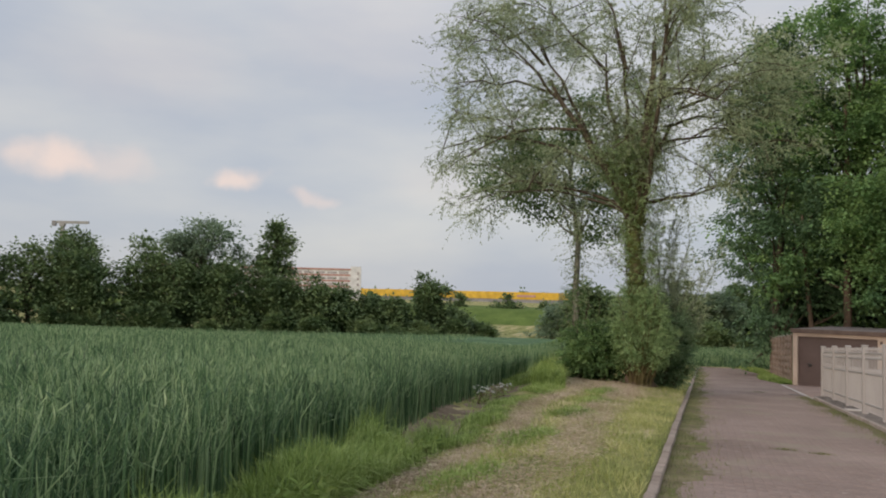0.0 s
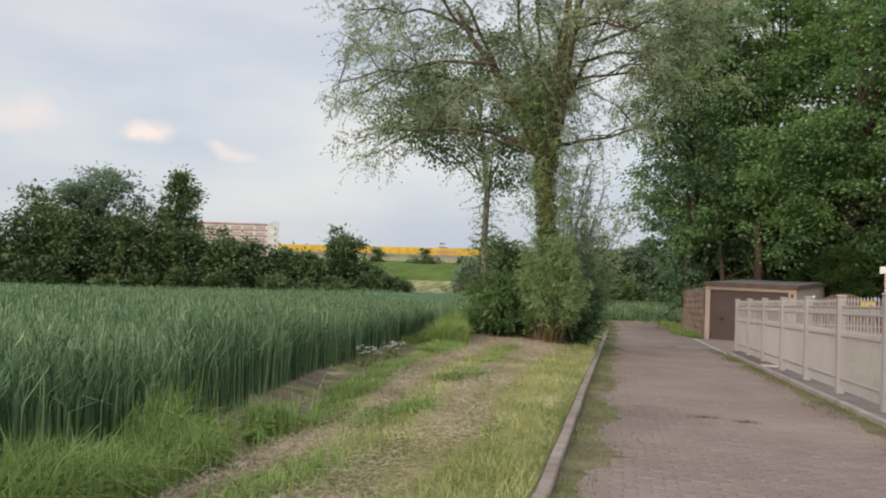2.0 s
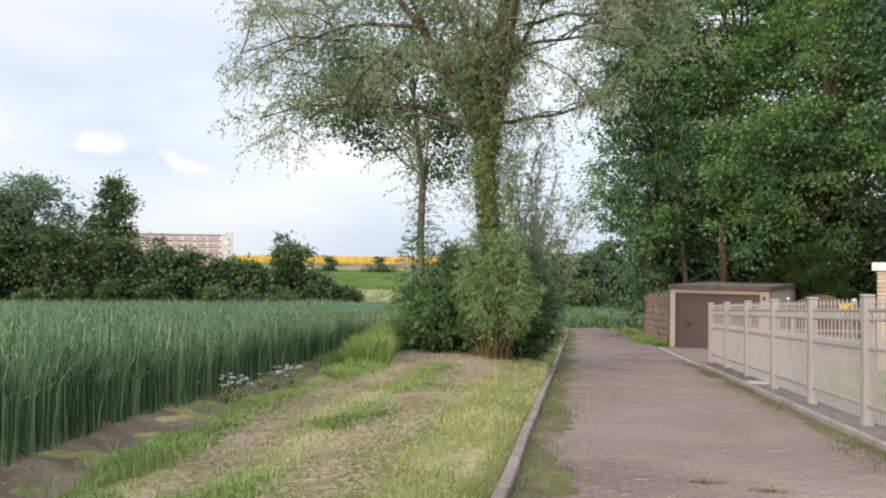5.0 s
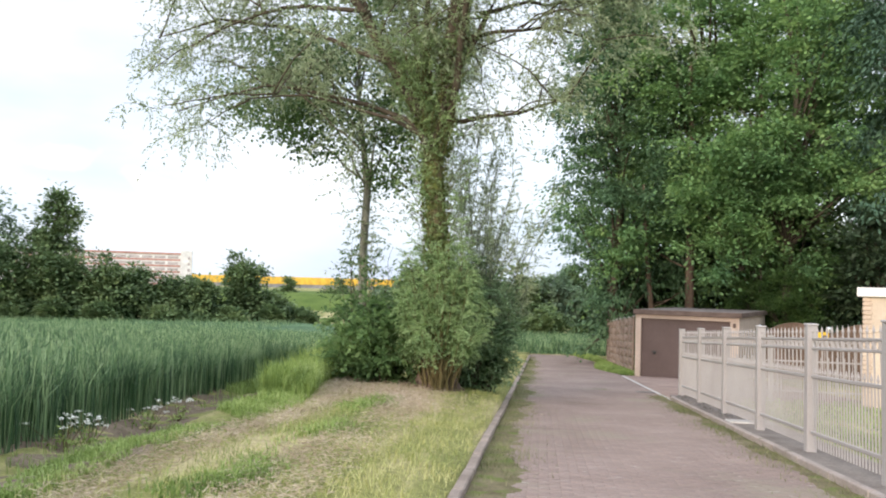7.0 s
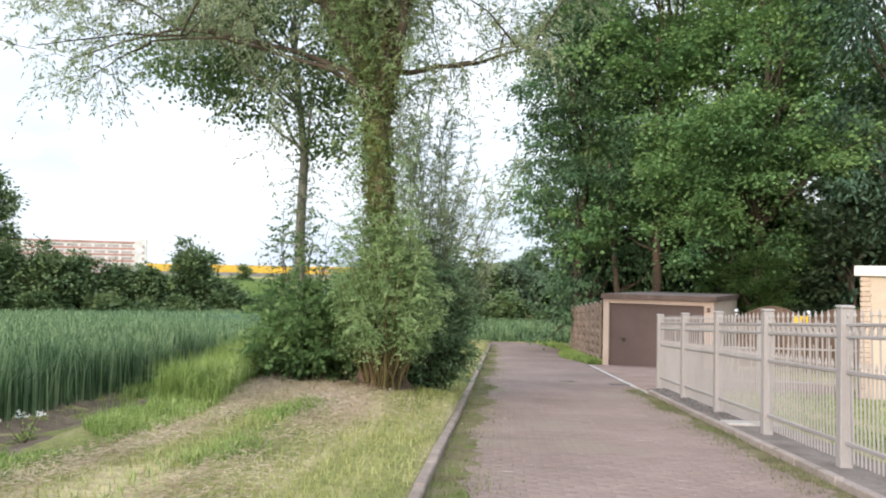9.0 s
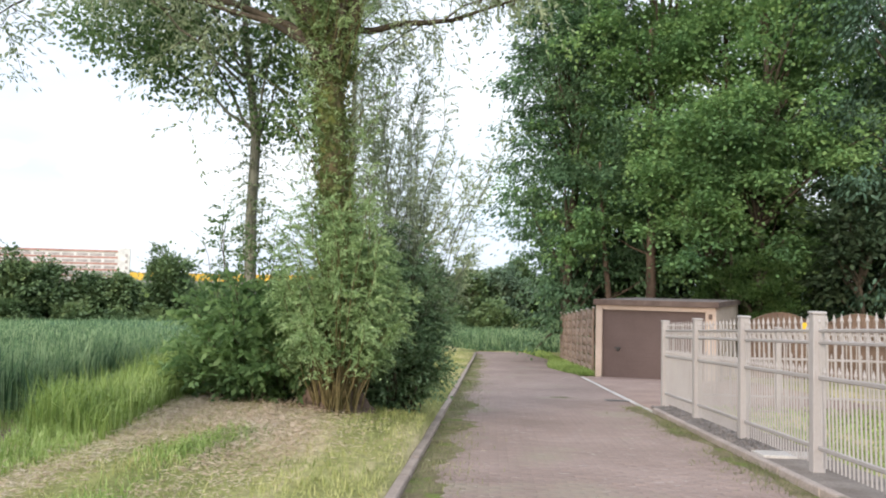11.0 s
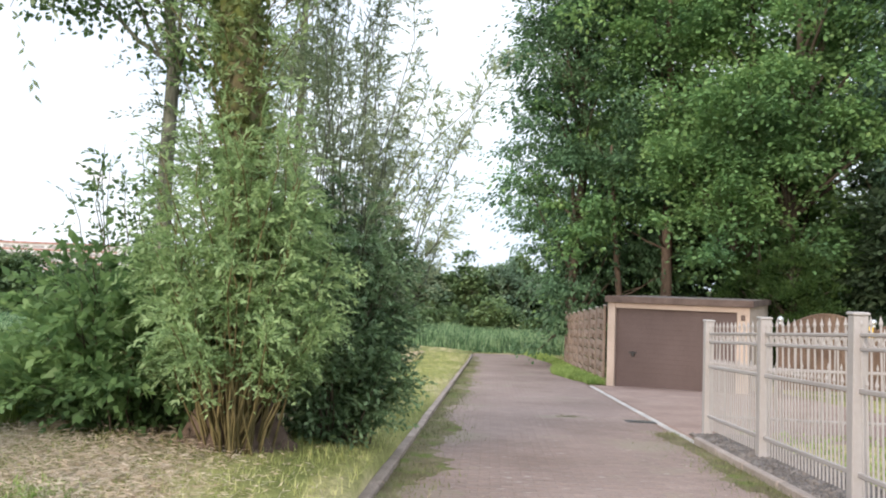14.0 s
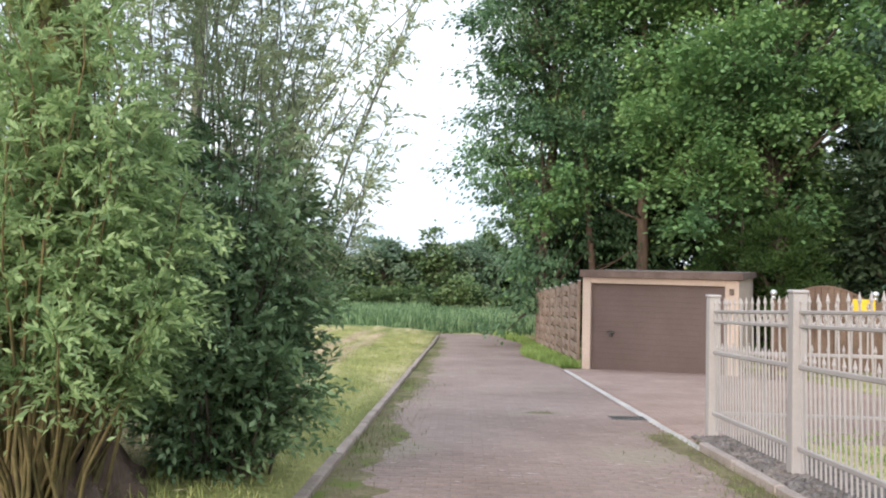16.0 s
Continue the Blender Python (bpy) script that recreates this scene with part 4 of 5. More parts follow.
shoots("tall_willow_shrub", TREE_X + 0.35, TREE_Y + 1.7, 64, 6.0, 1.1, 204, M_WILLOW, "tall thin upright willow shoots with narrow leaves", (0.06, 0.019), 36, 15, 0.1, 0.25, M_BARK_GREY, twig=(0.15, 0.36), base=0.4, lean=(0.05, 0.02), rise=0.9)
shoots("leaning_willow_shrub", TREE_X + 0.6, TREE_Y + 1.6, 22, 4.5, 0.8, 206, M_WILLOW, "thin willow shoots leaning out towards the lane", (0.062, 0.021), 30, 13, 0.1, 0.3, M_BARK_GREY, twig=(0.15, 0.34), base=0.3, lean=(0.29, 0.03), rise=0.9)
shoots("hazel_shrub", TREE_X - 1.75, TREE_Y + 1.7, 26, 3.2, 1.0, 205, M_ALDER, "loose green shrub with long bare sprays", (0.085, 0.05), 10, 8, 0.3, 0.2, M_BARK, twig=(0.2, 0.5), base=0.4)


def slim_tree():
    """A slim grey-stemmed tree with a dark crown leaning out over the field."""
    rng = np.random.default_rng(31)
    x, y = -4.5, 26.6
    ob = thing("alder_tree", pose(x, y, float(gz(x, y))), "slim grey-stemmed tree with dark leaves over the field", "tree")
    stem = np.array([(0, 0, -0.2), (0.02, 0, 1.5), (0.0, 0, 3.0), (0.05, 0, 4.4), (-0.1, 0.1, 5.4), (-0.25, 0.1, 6.6), (-0.3, 0.1, 8.8)])
    under("trunk", tubes_mesh("trunk", [(stem, np.array([0.14, 0.11, 0.1, 0.09, 0.07, 0.05, 0.02]))], M_BARK_GREY, 9), ob)
    arms, cl = [], []
    goals = [(-1.4, -0.4, 5.6), (-2.4, -0.3, 5.2), (-3.2, 0.1, 5.7), (-2.8, 0.4, 6.4), (-1.9, 0.6, 6.6), (-0.9, -0.6, 6.4), (0.7, 0.4, 6.3), (0.5, -0.4, 5.6), (-0.6, 0.2, 7.4), (-1.6, 0.0, 7.3), (0.2, 0.3, 8.2), (-2.3, -0.5, 7.0), (0.45, 0.1, 4.7)]
    for g in goals:
        g = (g[0], g[1], g[2] + 0.9)
        a = stem[int(np.clip(np.interp(g[2] - 1.2, stem[:, 2], np.arange(7)), 2, 5))]
        p = limb(rng, a, np.array(g), 7, 0.15, 0.05)
        arms.append((p, np.linspace(0.035, 0.008, 7)))
        for k in (3, 4, 5, 6, 6):
            cl.append(p[k] + rng.normal(0, 0.25, 3))
    for arm in arms:
        under("branch", tubes_mesh("branch", [arm], M_BARK_GREY, 5), ob)
    pos, off = scatter_crown(rng, np.array(cl), 230, 0.34, 0.5)
    at = np.stack([rng.normal(0, 0.1, 230), rng.normal(0, 0.1, 230), rng.uniform(1.4, 6.2, 230)], 1)
    low, low_axis = spray_leaves(rng, at, rng.normal(size=at.shape) * [1, 1, 0.5] + [0, 0, 0.4], rng.uniform(0.25, 0.85, 230), 13, 0.35)
    ln = rng.uniform(0.06, 0.1, len(low))
    under("stem_foliage", leaf_mesh("stem_foliage", low, low_axis, ln, ln * 0.4, M_WILLOW, rng, 0.25, 0.8), ob, "pale leafy shoots along the stem")
    under("crown", leaf_mesh("crown", pos, rng.normal(size=pos.shape) - [0, 0, 0.6], 0.1, 0.078, M_ALDER, rng, 0.25, 0.8), ob)


slim_tree()


def slim_willow():
    """A second slim stem behind the old willow."""
    rng = np.random.default_rng(33)
    x, y = -2.8, 27.0
    ob = thing("slim_willow_tree", pose(x, y, float(gz(x, y))), "slim straight young willow behind the old one", "tree")
    stem = limb(rng, (0, 0, -0.2), (0.1, 0.1, 9.0), 9, 0.03)
    under("trunk", tubes_mesh("trunk", [(stem, np.linspace(0.085, 0.02, 9))], M_BARK_GREY, 9), ob)
    pts = []
    for _ in range(26):
        i = rng.integers(3, 9)
        a = rng.uniform(0, 6.28)
        p = limb(rng, stem[i], stem[i] + np.array([math.cos(a), math.sin(a), 0.9]) * rng.uniform(0.5, 1.1), 6, 0.15, 0.04)
        under("branch", tubes_mesh("branch", [(p, np.linspace(0.014, 0.004, 6))], M_BARK_GREY, 4), ob)
        pts.append(p[2:])
    c = np.repeat(np.concatenate(pts), 60, 0)
    pos = c + rng.normal(0, 0.17, c.shape)
    ln = rng.uniform(0.07, 0.12, len(pos))
    under("crown", leaf_mesh("crown", pos, rng.normal(size=pos.shape) - [0, 0, 0.5], ln, ln * 0.32, M_WILLOW, rng, 0.25, 0.8), ob)


slim_willow()


# ---- garage ----
def garage():
    gx, gy, zb = 2.99, 38.28, -2.27
    ob = thing("garage", pose(gx, gy, zb, 0, 0, -21.5), "single garage with brown up-and-over door and flat roof", "garage")
    W, D, H = 3.62, 6.2, 2.26
    part("wall", boxed(0.0, 0.2, 0.2, D, -0.3, H, 0.01), M_PINK, ob)
    part("wall", boxed(W - 0.2, W, 0.2, D, -0.3, H, 0.01), M_PINK, ob)
    part("wall", boxed(0.2, W - 0.2, D - 0.2, D, -0.3, H, 0.01), M_PINK, ob)
    part("door_frame", boxed(-0.005, 0.2, -0.03, 0.2, -0.3, H, 0.012), M_PINK, ob, "pale rendered door pier")
    part("door_frame", boxed(W - 0.3, W + 0.005, -0.03, 0.2, -0.3, H, 0.012), M_PINK, ob, "pale rendered door pier")
    part("lintel", boxed(0.2, W - 0.3, -0.03, 0.2, 2.11, H, 0.01), M_PINK, ob)
    door = part("door", boxed(0.2, W - 0.3, 0.1, 0.15, -0.02, 2.11, 0.004), M_DOOR, ob, "plain dark brown steel door")
    for k in range(16):
        z = 0.02 + k * 0.13
        part("rib", boxed(0.22, W - 0.32, 0.096, 0.1, z, z + 0.126, 0.002), M_DOOR, door)
    handle = part("handle", boxed(0.64, 0.72, 0.045, 0.1, 0.82, 0.95, 0.012), M_BLACK, door, "small black door handle")
    block_bm = boxed(0.58, 0.78, 0.02, 0.045, 0.9, 0.945, 0.008)
    part("lever", block_bm, M_BLACK, door, "small black door lever")
    part("roof", boxed(-0.03, W + 0.07, -0.12, D + 0.1, H + 0.14, H + 0.16, 0.003), M_ROOF, ob, "grey felt flat roof")
    part("fascia", boxed(-0.06, W + 0.1, -0.15, -0.12, H, H + 0.17, 0.004), M_FASCIA, ob, "dark brown roof fascia")
    part("fascia", boxed(-0.06, -0.03, -0.12, D + 0.1, H, H + 0.17, 0.004), M_FASCIA, ob, "dark brown roof fascia")
    part("fascia", boxed(W + 0.07, W + 0.1, -0.12, D + 0.1, H, H + 0.17, 0.004), M_FASCIA, ob, "dark brown roof fascia")
    part("roof_slab", boxed(-0.03, W + 0.07, -0.12, D + 0.1, H, H + 0.14, 0.003), M_PINK, ob)
    part("eave_lamp", boxed(W - 0.2, W - 0.1, -0.09, -0.03, H - 0.34, H - 0.2, 0.012), M_FASCIA, ob, "small brown wall lamp")
    return ob


garage()


# ---- the white fence ----
def spear(bm, x, z0, z1, r=0.0092):
    """A round picket with a spear head."""
    bmesh.ops.create_cone(bm, cap_ends=True, segments=6, radius1=r, radius2=r, depth=z1 - 0.09 - z0, matrix=Matrix.Translation((x, 0, (z0 + z1 - 0.09) / 2)))
    bmesh.ops.create_cone(bm, cap_ends=True, segments=6, radius1=r * 0.8, radius2=r * 1.9, depth=0.025, matrix=Matrix.Translation((x, 0, z1 - 0.0775)))
    bmesh.ops.create_cone(bm, cap_ends=True, segments=6, radius1=r * 1.9, radius2=0.001, depth=0.065, matrix=Matrix.Translation((x, 0, z1 - 0.0325)))


def mesh_of(bm, name, mat):
    me = bpy.data.meshes.new(name)
    bm.to_mesh(me)
    bm.free()
    me.materials.append(mat)
    return me


PANEL = 2.265
_bm = bmesh.new()
spear(_bm, 0, 0.1, 1.54)
ME_TALL = mesh_of(_bm, "tall_picket", M_WHITE)
_bm = bmesh.new()
spear(_bm, 0, 0.1, 1.06)
ME_SHORT = mesh_of(_bm, "short_picket", M_WHITE)
_bm = bmesh.new()
for _k in range(10):
    _a, _b2 = _k * math.pi / 5, (_k + 1) * math.pi / 5
    bmesh.ops.create_cone(_bm, cap_ends=True, segments=5, radius1=0.008, radius2=0.008, depth=0.031,
                          matrix=Matrix.Translation((0.046 * math.cos((_a + _b2) / 2), 0, 0.046 * math.sin((_a + _b2) / 2))) @ Matrix.Rotation(-(_a + _b2) / 2, 4, 'Y'))
ME_RING = mesh_of(_bm, "ring", M_WHITE)


def fence_panel(ob, x, y, az, length, drop):
    """A panel's rails and pickets, from its post along its own x; drop: how far it falls on the way."""
    m = pose(x, y, float(gz(x, y)), 0, 0, az) @ pose(0, 0, 0, 0, math.degrees(math.atan2(drop, length)), 0)
    for z, h, d in ((1.39, 0.03, 0.03), (1.275, 0.03, 0.03), (0.94, 0.04, 0.035), (0.27, 0.04, 0.035)):
        part("rail", boxed(0.06, length - 0.06, -d / 2, d / 2, z - h / 2, z + h / 2, 0.006), M_WHITE, ob).matrix_local = m
    n = int(round((length - 0.12) / 0.165))
    step = (length - 0.12) / n
    for k in range(n):
        xk = 0.06 + step * (k + 0.5)
        under("picket", ME_TALL, ob, m=m @ Matrix.Translation((xk, 0, 0)))
        if k < n - 1:
            under("ring", ME_RING, ob, m=m @ Matrix.Translation((xk + step / 2, 0, 1.3325)))
            under("short_picket", ME_SHORT, ob, m=m @ Matrix.Translation((xk + step / 2, 0, 0)))


def fence_post(ob, x, y, az=0.0, size=0.12, height=1.58):
    m = pose(x, y, float(gz(x, y)), 0, 0, az)
    s = size / 2
    post = part("post", boxed(-s, s, -s, s, -0.25, height - 0.03, 0.008), M_WHITE, ob)
    post.matrix_local = m
    part("cap", boxed(-s - 0.01, s + 0.01, -s - 0.01, s + 0.01, height - 0.03, height, 0.01), M_WHITE, post)


FENCE_END = 27.3
lane_fence = thing("white_fence", pose(0, 0, 0), "long white plastic spear-topped fence with square posts", "fence")
for k in range(9):
    y = FENCE_END - k * PANEL
    x = FENCE_U - TILT_ROAD * y
    fence_post(lane_fence, x, y, 0.97)
    if k < 8:
        fence_panel(lane_fence, x, y, -90 + 0.97, PANEL, -0.059 * PANEL)
cross_fence = thing("white_fence", pose(0, 0, 0), "short white spear-topped fence across the drive's edge", "fence")
for k in range(3):
    x, y = FENCE_U - TILT_ROAD * FENCE_END + 1.95 * (k + 1), FENCE_END - 0.12 * (k + 1)
    fence_post(cross_fence, x, y, -3.5, 0.09, 1.5)
    fence_panel(cross_fence, x - 1.95, y + 0.12, -3.5, 1.95, 0.0)


# ---- woven wooden fence behind the garage ----
def woven_slat(length, side):
    bm = bmesh.new()
    rows = []
    for xi in np.linspace(0.03, length - 0.03, 9):
        w = side * math.sin((xi - 0.03) / (length - 0.06) * math.pi)
        rows.append([bm.verts.new((xi, w + dy, dz)) for dy, dz in ((-0.006, 0), (0.006, 0), (0.006, 0.135), (-0.006, 0.135))])
    for a, b in zip(rows, rows[1:]):
        for i in range(4):
            bm.faces.new((a[i], a[(i + 1) % 4], b[(i + 1) % 4], b[i]))
    return mesh_of(bm, "slat", M_WOOD)


ME_SLATS = [woven_slat(1.66, 0.03), woven_slat(1.66, -0.03)]
woven_fence = thing("woven_fence", pose(0, 0, 0), "weathered woven wooden privacy fence beside the garage", "fence")
for k in range(7):
    y = 38.8 + k * 1.68
    m = pose(3.62 - TILT_ROAD * y, y, float(fall(y)) + 0.08, 0, 0, 90.97)
    height = 2.02
    for px in ((0.03, 1.63) if k == 6 else (0.03,)):
        post = part("post", boxed(px - 0.035, px + 0.035, -0.035, 0.035, -0.35, height + 0.05, 0.008), M_WOOD, woven_fence)
        post.matrix_local = m
        part("cap", boxed(px - 0.045, px + 0.045, -0.045, 0.045, height + 0.05, height + 0.09, 0.012), M_CONC, post, "pale post cap")
    part("spacer", boxed(0.81, 0.85, -0.02, 0.02, 0.05, height, 0.004), M_WOOD, woven_fence).matrix_local = m
    for i in range(13):
        under("slat", ME_SLATS[i % 2], woven_fence, m=m @ Matrix.Translation((0, 0, 0.06 + i * 0.149)))


# ---- arched brown fence, finials, sign ----
def arched_panel(ob, x, y, z, length):
    m = pose(x, y, z)
    part("post", boxed(-0.045, 0.045, -0.045, 0.045, -0.3, 1.62, 0.008), M_WOODDARK, ob).matrix_local = m
    n = 15
    for k in range(n):
        x0 = 0.06 + k * (length - 0.12) / n
        h = 1.5 + 0.38 * math.sin((k + 0.5) / n * math.pi)
        part("board", boxed(x0, x0 + (length - 0.12) / n - 0.008, -0.012, 0.012, 0.05, h, 0.004), M_WOODDARK, ob).matrix_local = m
    bm = bmesh.new()
    rows = []
    for t in np.linspace(0, 1, 16):
        xi, zi = 0.045 + t * (length - 0.09), 1.5 + 0.38 * math.sin(t * math.pi)
        rows.append([bm.verts.new((xi, dy, zi + dz)) for dy, dz in ((-0.03, 0), (0.03, 0), (0.03, 0.045), (-0.03, 0.045))])
    for a, b in zip(rows, rows[1:]):
        for i in range(4):
            bm.faces.new((a[i], a[(i + 1) % 4], b[(i + 1) % 4], b[i]))
    part("top_rail", bm, M_WOODDARK, ob, "arched top rail").matrix_local = m


def finial(x, y, z):
    ob = thing("post_finial", pose(x, y, z), "small metal ball finial on a fence post", "finial", "fence finials")
    bm = bmesh.new()
    bmesh.ops.create_cone(bm, cap_ends=True, segments=12, radius1=0.05, radius2=0.035, depth=0.06, matrix=Matrix.Translation((0, 0, 0.03)))
    part("base", bm, M_SILVER, ob, "", True)
    bm = bmesh.new()
    bmesh.ops.create_uvsphere(bm, u_segments=14, v_segments=9, radius=0.075, matrix=Matrix.Translation((0, 0, 0.125)))
    part("ball", bm, M_SILVER, ob, "", True)


arched_fence = thing("arched_fence", pose(0, 0, 0), "brown stained wooden garden fence with arched panels", "fence")
for k in range(5):
    x, y = 6.85 + k * 2.18, 36.15
    z = -0.28 - 1.72
    arched_panel(arched_fence, x, y, z, 2.18)
    finial(x, y, z + 1.62)
sign = thing("warning_sign", pose(8.76, 36.1, -0.66), "small yellow sign on the brown fence", "sign")
part("plate", boxed(-0.24, 0.24, -0.012, 0.0, 0.0, 0.3, 0.003), M_YELLOW, sign)
part("print", boxed(0.06, 0.17, -0.016, -0.012, 0.09, 0.2, 0.001), M_WOODDARK, sign, "small dark mark")


# ---- rendered outbuilding with quoins ----
def outbuilding():
    x0, y0 = 6.8, 26.8
    zb = float(gz(x0, y0)) - 0.1
    top = 1.06
    H = top - zb
    ob = thing("outbuilding", pose(x0, y0, zb, 0, 0, -25), "cream rendered flat-roofed outbuilding with brick quoins", "outbuilding")
    part("wall", boxed(0, 5.0, 0, 0.24, 0, H - 0.2, 0.01), M_CREAM, ob)
    part("wall", boxed(0, 0.24, 0.24, 6.0, 0, H - 0.2, 0.01), M_CREAM, ob)
    part("wall", boxed(4.76, 5.0, 0.24, 6.0, 0, H - 0.2, 0.01), M_CREAM, ob)
    part("wall", boxed(0.24, 4.76, 5.76, 6.0, 0, H - 0.2, 0.01), M_CREAM, ob)
    part("coping", boxed(-0.14, 5.14, -0.12, 6.12, H - 0.2, H, 0.01), M_COPING, ob, "broad white flat roof edge")
    part("ledge", boxed(0.16, 5.0, -0.022, 0.0, H - 0.98, H - 0.94, 0.006), M_CREAM, ob)
    k = 0
    z = 0.02
    while z < H - 0.3:
        w = 0.16 if k % 2 else 0.14
        part("quoin", boxed(-0.035, w, -0.03, 0.1, z, z + 0.085, 0.008), M_BRICKQ, ob, "pale brick quoin")
        z += 0.1
        k += 1
    return ob


outbuilding()


# ---- kerbs and drive ----
def kerb_stone(length, w, h, mat):
    bm = boxed(-w / 2, w / 2, -length / 2, length / 2, -0.2, h, 0.012)
    return mesh_of(bm, "kerbstone", mat)


kerb_left = tagged(thing("kerb_left", pose(0, 0, 0)), "weathered raised concrete kerb along the mown verge", "kerb", kind="structure")
kerb_right = tagged(thing("kerb_right", pose(0, 0, 0)), "weathered concrete kerb along the fence bed and drive", "kerb", kind="structure")
_me = kerb_stone(0.985, 0.1, 0.065, M_KERB)
_me2 = kerb_stone(0.985, 0.09, 0.085, M_KERBPALE)
_me3 = kerb_stone(0.985, 0.11, 0.008, M_CONC)
_r = random.Random(9)
for k in range(64):
    y = -6 + k
    if y < 57:
        under("kerbstone", _me, kerb_left, m=pose(KERB_L - 0.045 - TILT_ROAD * y + _r.uniform(-0.008, 0.008), y, float(fall(y)) + _r.uniform(-0.008, 0.008), -3.376 if y < 48 else -1.5, 0, 0.97 + _r.uniform(-0.4, 0.4)))
    if y < 38:
        flat = y > 26.5
        under("kerbstone", _me3 if flat else _me2, kerb_right, m=pose(KERB_R + 0.02 - TILT_ROAD * y, y, float(fall(y)) + _r.uniform(-0.004, 0.004), -3.376, 0, 0.97 + _r.uniform(-0.3, 0.3)))


def paver_arrays(cx, cy, lx, ly, top, rng, h=0.05, gap=0.0016, bev=0.002):
    """Many pavers at once: a chamfered top and four sides each."""
    n = len(cx)
    hx, hy = lx / 2 - gap, ly / 2 - gap
    sx, sy = np.array([-1, 1, 1, -1]), np.array([-1, -1, 1, 1])
    dz = rng.normal(0, 0.0006, n)
    v = np.zeros((n, 12, 3))
    for ring, (ix, iy, z) in enumerate(((hx - bev, hy - bev, 0.0), (hx, hy, -bev), (hx, hy, -h))):
        v[:, ring * 4:ring * 4 + 4, 0] = cx[:, None] + sx * ix
        yy = cy[:, None] + sy * iy
        v[:, ring * 4:ring * 4 + 4, 1] = yy
        v[:, ring * 4:ring * 4 + 4, 2] = fall(yy) + top + z + dz[:, None]
    v[:, :, 0] -= TILT_ROAD * cy[:, None]
    quad = [[0, 1, 2, 3]]
    for r in (0, 4):
        for i in range(4):
            j = (i + 1) % 4
            quad.append([r + 4 + i, r + 4 + j, r + j, r + i])
    f = (np.arange(n)[:, None, None] * 12 + np.array(quad)[None]).reshape(-1, 4)
    return v.reshape(-1, 3), f


def lane_edge(y):
    """The lane's grown-over edge past the garage."""
    return 3.15 - 0.6 * np.exp(-((y - 43.5) / 4.0) ** 2) * np.clip((y - 38.3) / 1.5, 0, 1) - 0.12 * np.clip(y - 52, 0, 9)


def lane_pavers():
    """Running-bond pavers, long side across the lane; one stretch as single pieces."""
    rng = np.random.default_rng(6)
    cx, cy = [], []
    for r in range(-20, 578):
        y = 2.0 + r * 0.1
        off = 0.1 if r % 2 else 0.0
        xs = np.arange(KERB_L + 0.1 + off, KERB_R - 0.05, 0.2)
        cx.append(xs)
        cy.append(np.full(len(xs), y))
    cx, cy = np.concatenate(cx), np.concatenate(cy)
    keep = cy < 59.4
    # the lane's far corner is grown over
    keep &= ~((cy > 38.5) & (cx > lane_edge(cy)))
    cx, cy = cx[keep], cy[keep]
    near = (cy > 8.0) & (cy < 9.72)
    v, f = paver_arrays(cx[~near], cy[~near], 0.2, 0.1, 0.0, rng)
    rest = new("paver_field", raw_mesh("paver_field", v, f, M_PAVER))
    rest.parent = road
    tagged(rest, kind="stuff")
    one = paver_arrays(np.zeros(1), np.zeros(1), 0.2, 0.1, 0.0, rng)
    me = raw_mesh("paver", one[0] - [0, 0, float(fall(0.0))], one[1], M_PAVER_OB)
    for x, y in zip(cx[near], cy[near]):
        under("paver", me, road, m=Matrix.Translation((x - TILT_ROAD * y, y, float(fall(y)) + rng.normal(0, 0.0008))))


def drive():
    """Reddish paved drive in front of the garage."""
    rng = np.random.default_rng(16)
    base = strip("drive", KERB_R + 0.07, 8.2, 27.0, 38.2, -0.03, M_JOINT)
    ob = tagged(new("drive", base), "reddish paved garage drive", "drive", kind="structure")
    cx, cy = [], []
    for r in range(111):
        xs = np.arange(KERB_R + 0.18 + (0.1 if r % 2 else 0), 8.1, 0.2)
        cx.append(xs)
        cy.append(np.full(len(xs), 27.1 + r * 0.1))
    v, f = paver_arrays(np.concatenate(cx), np.concatenate(cy), 0.2, 0.1, -0.016, rng)
    p = new("paver_field", raw_mesh("paver_field", v, f, M_REDPAVER))
    p.parent = ob
    tagged(p, kind="stuff")


drive()
drain = thing("drain_grate", pose(2.38, 28.9, float(fall(28.9)), -3.376, 0, 0.97), "small dark cast iron drain grate in the lane", "drain")
part("frame", boxed(-0.25, 0.25, -0.17, 0.17, -0.03, 0.006, 0.003), M_IRON, drain)
for k in range(7):
    part("bar", boxed(-0.21 + k * 0.062, -0.175 + k * 0.062, -0.14, 0.14, 0.006, 0.012, 0.002), M_BLACK, drain)


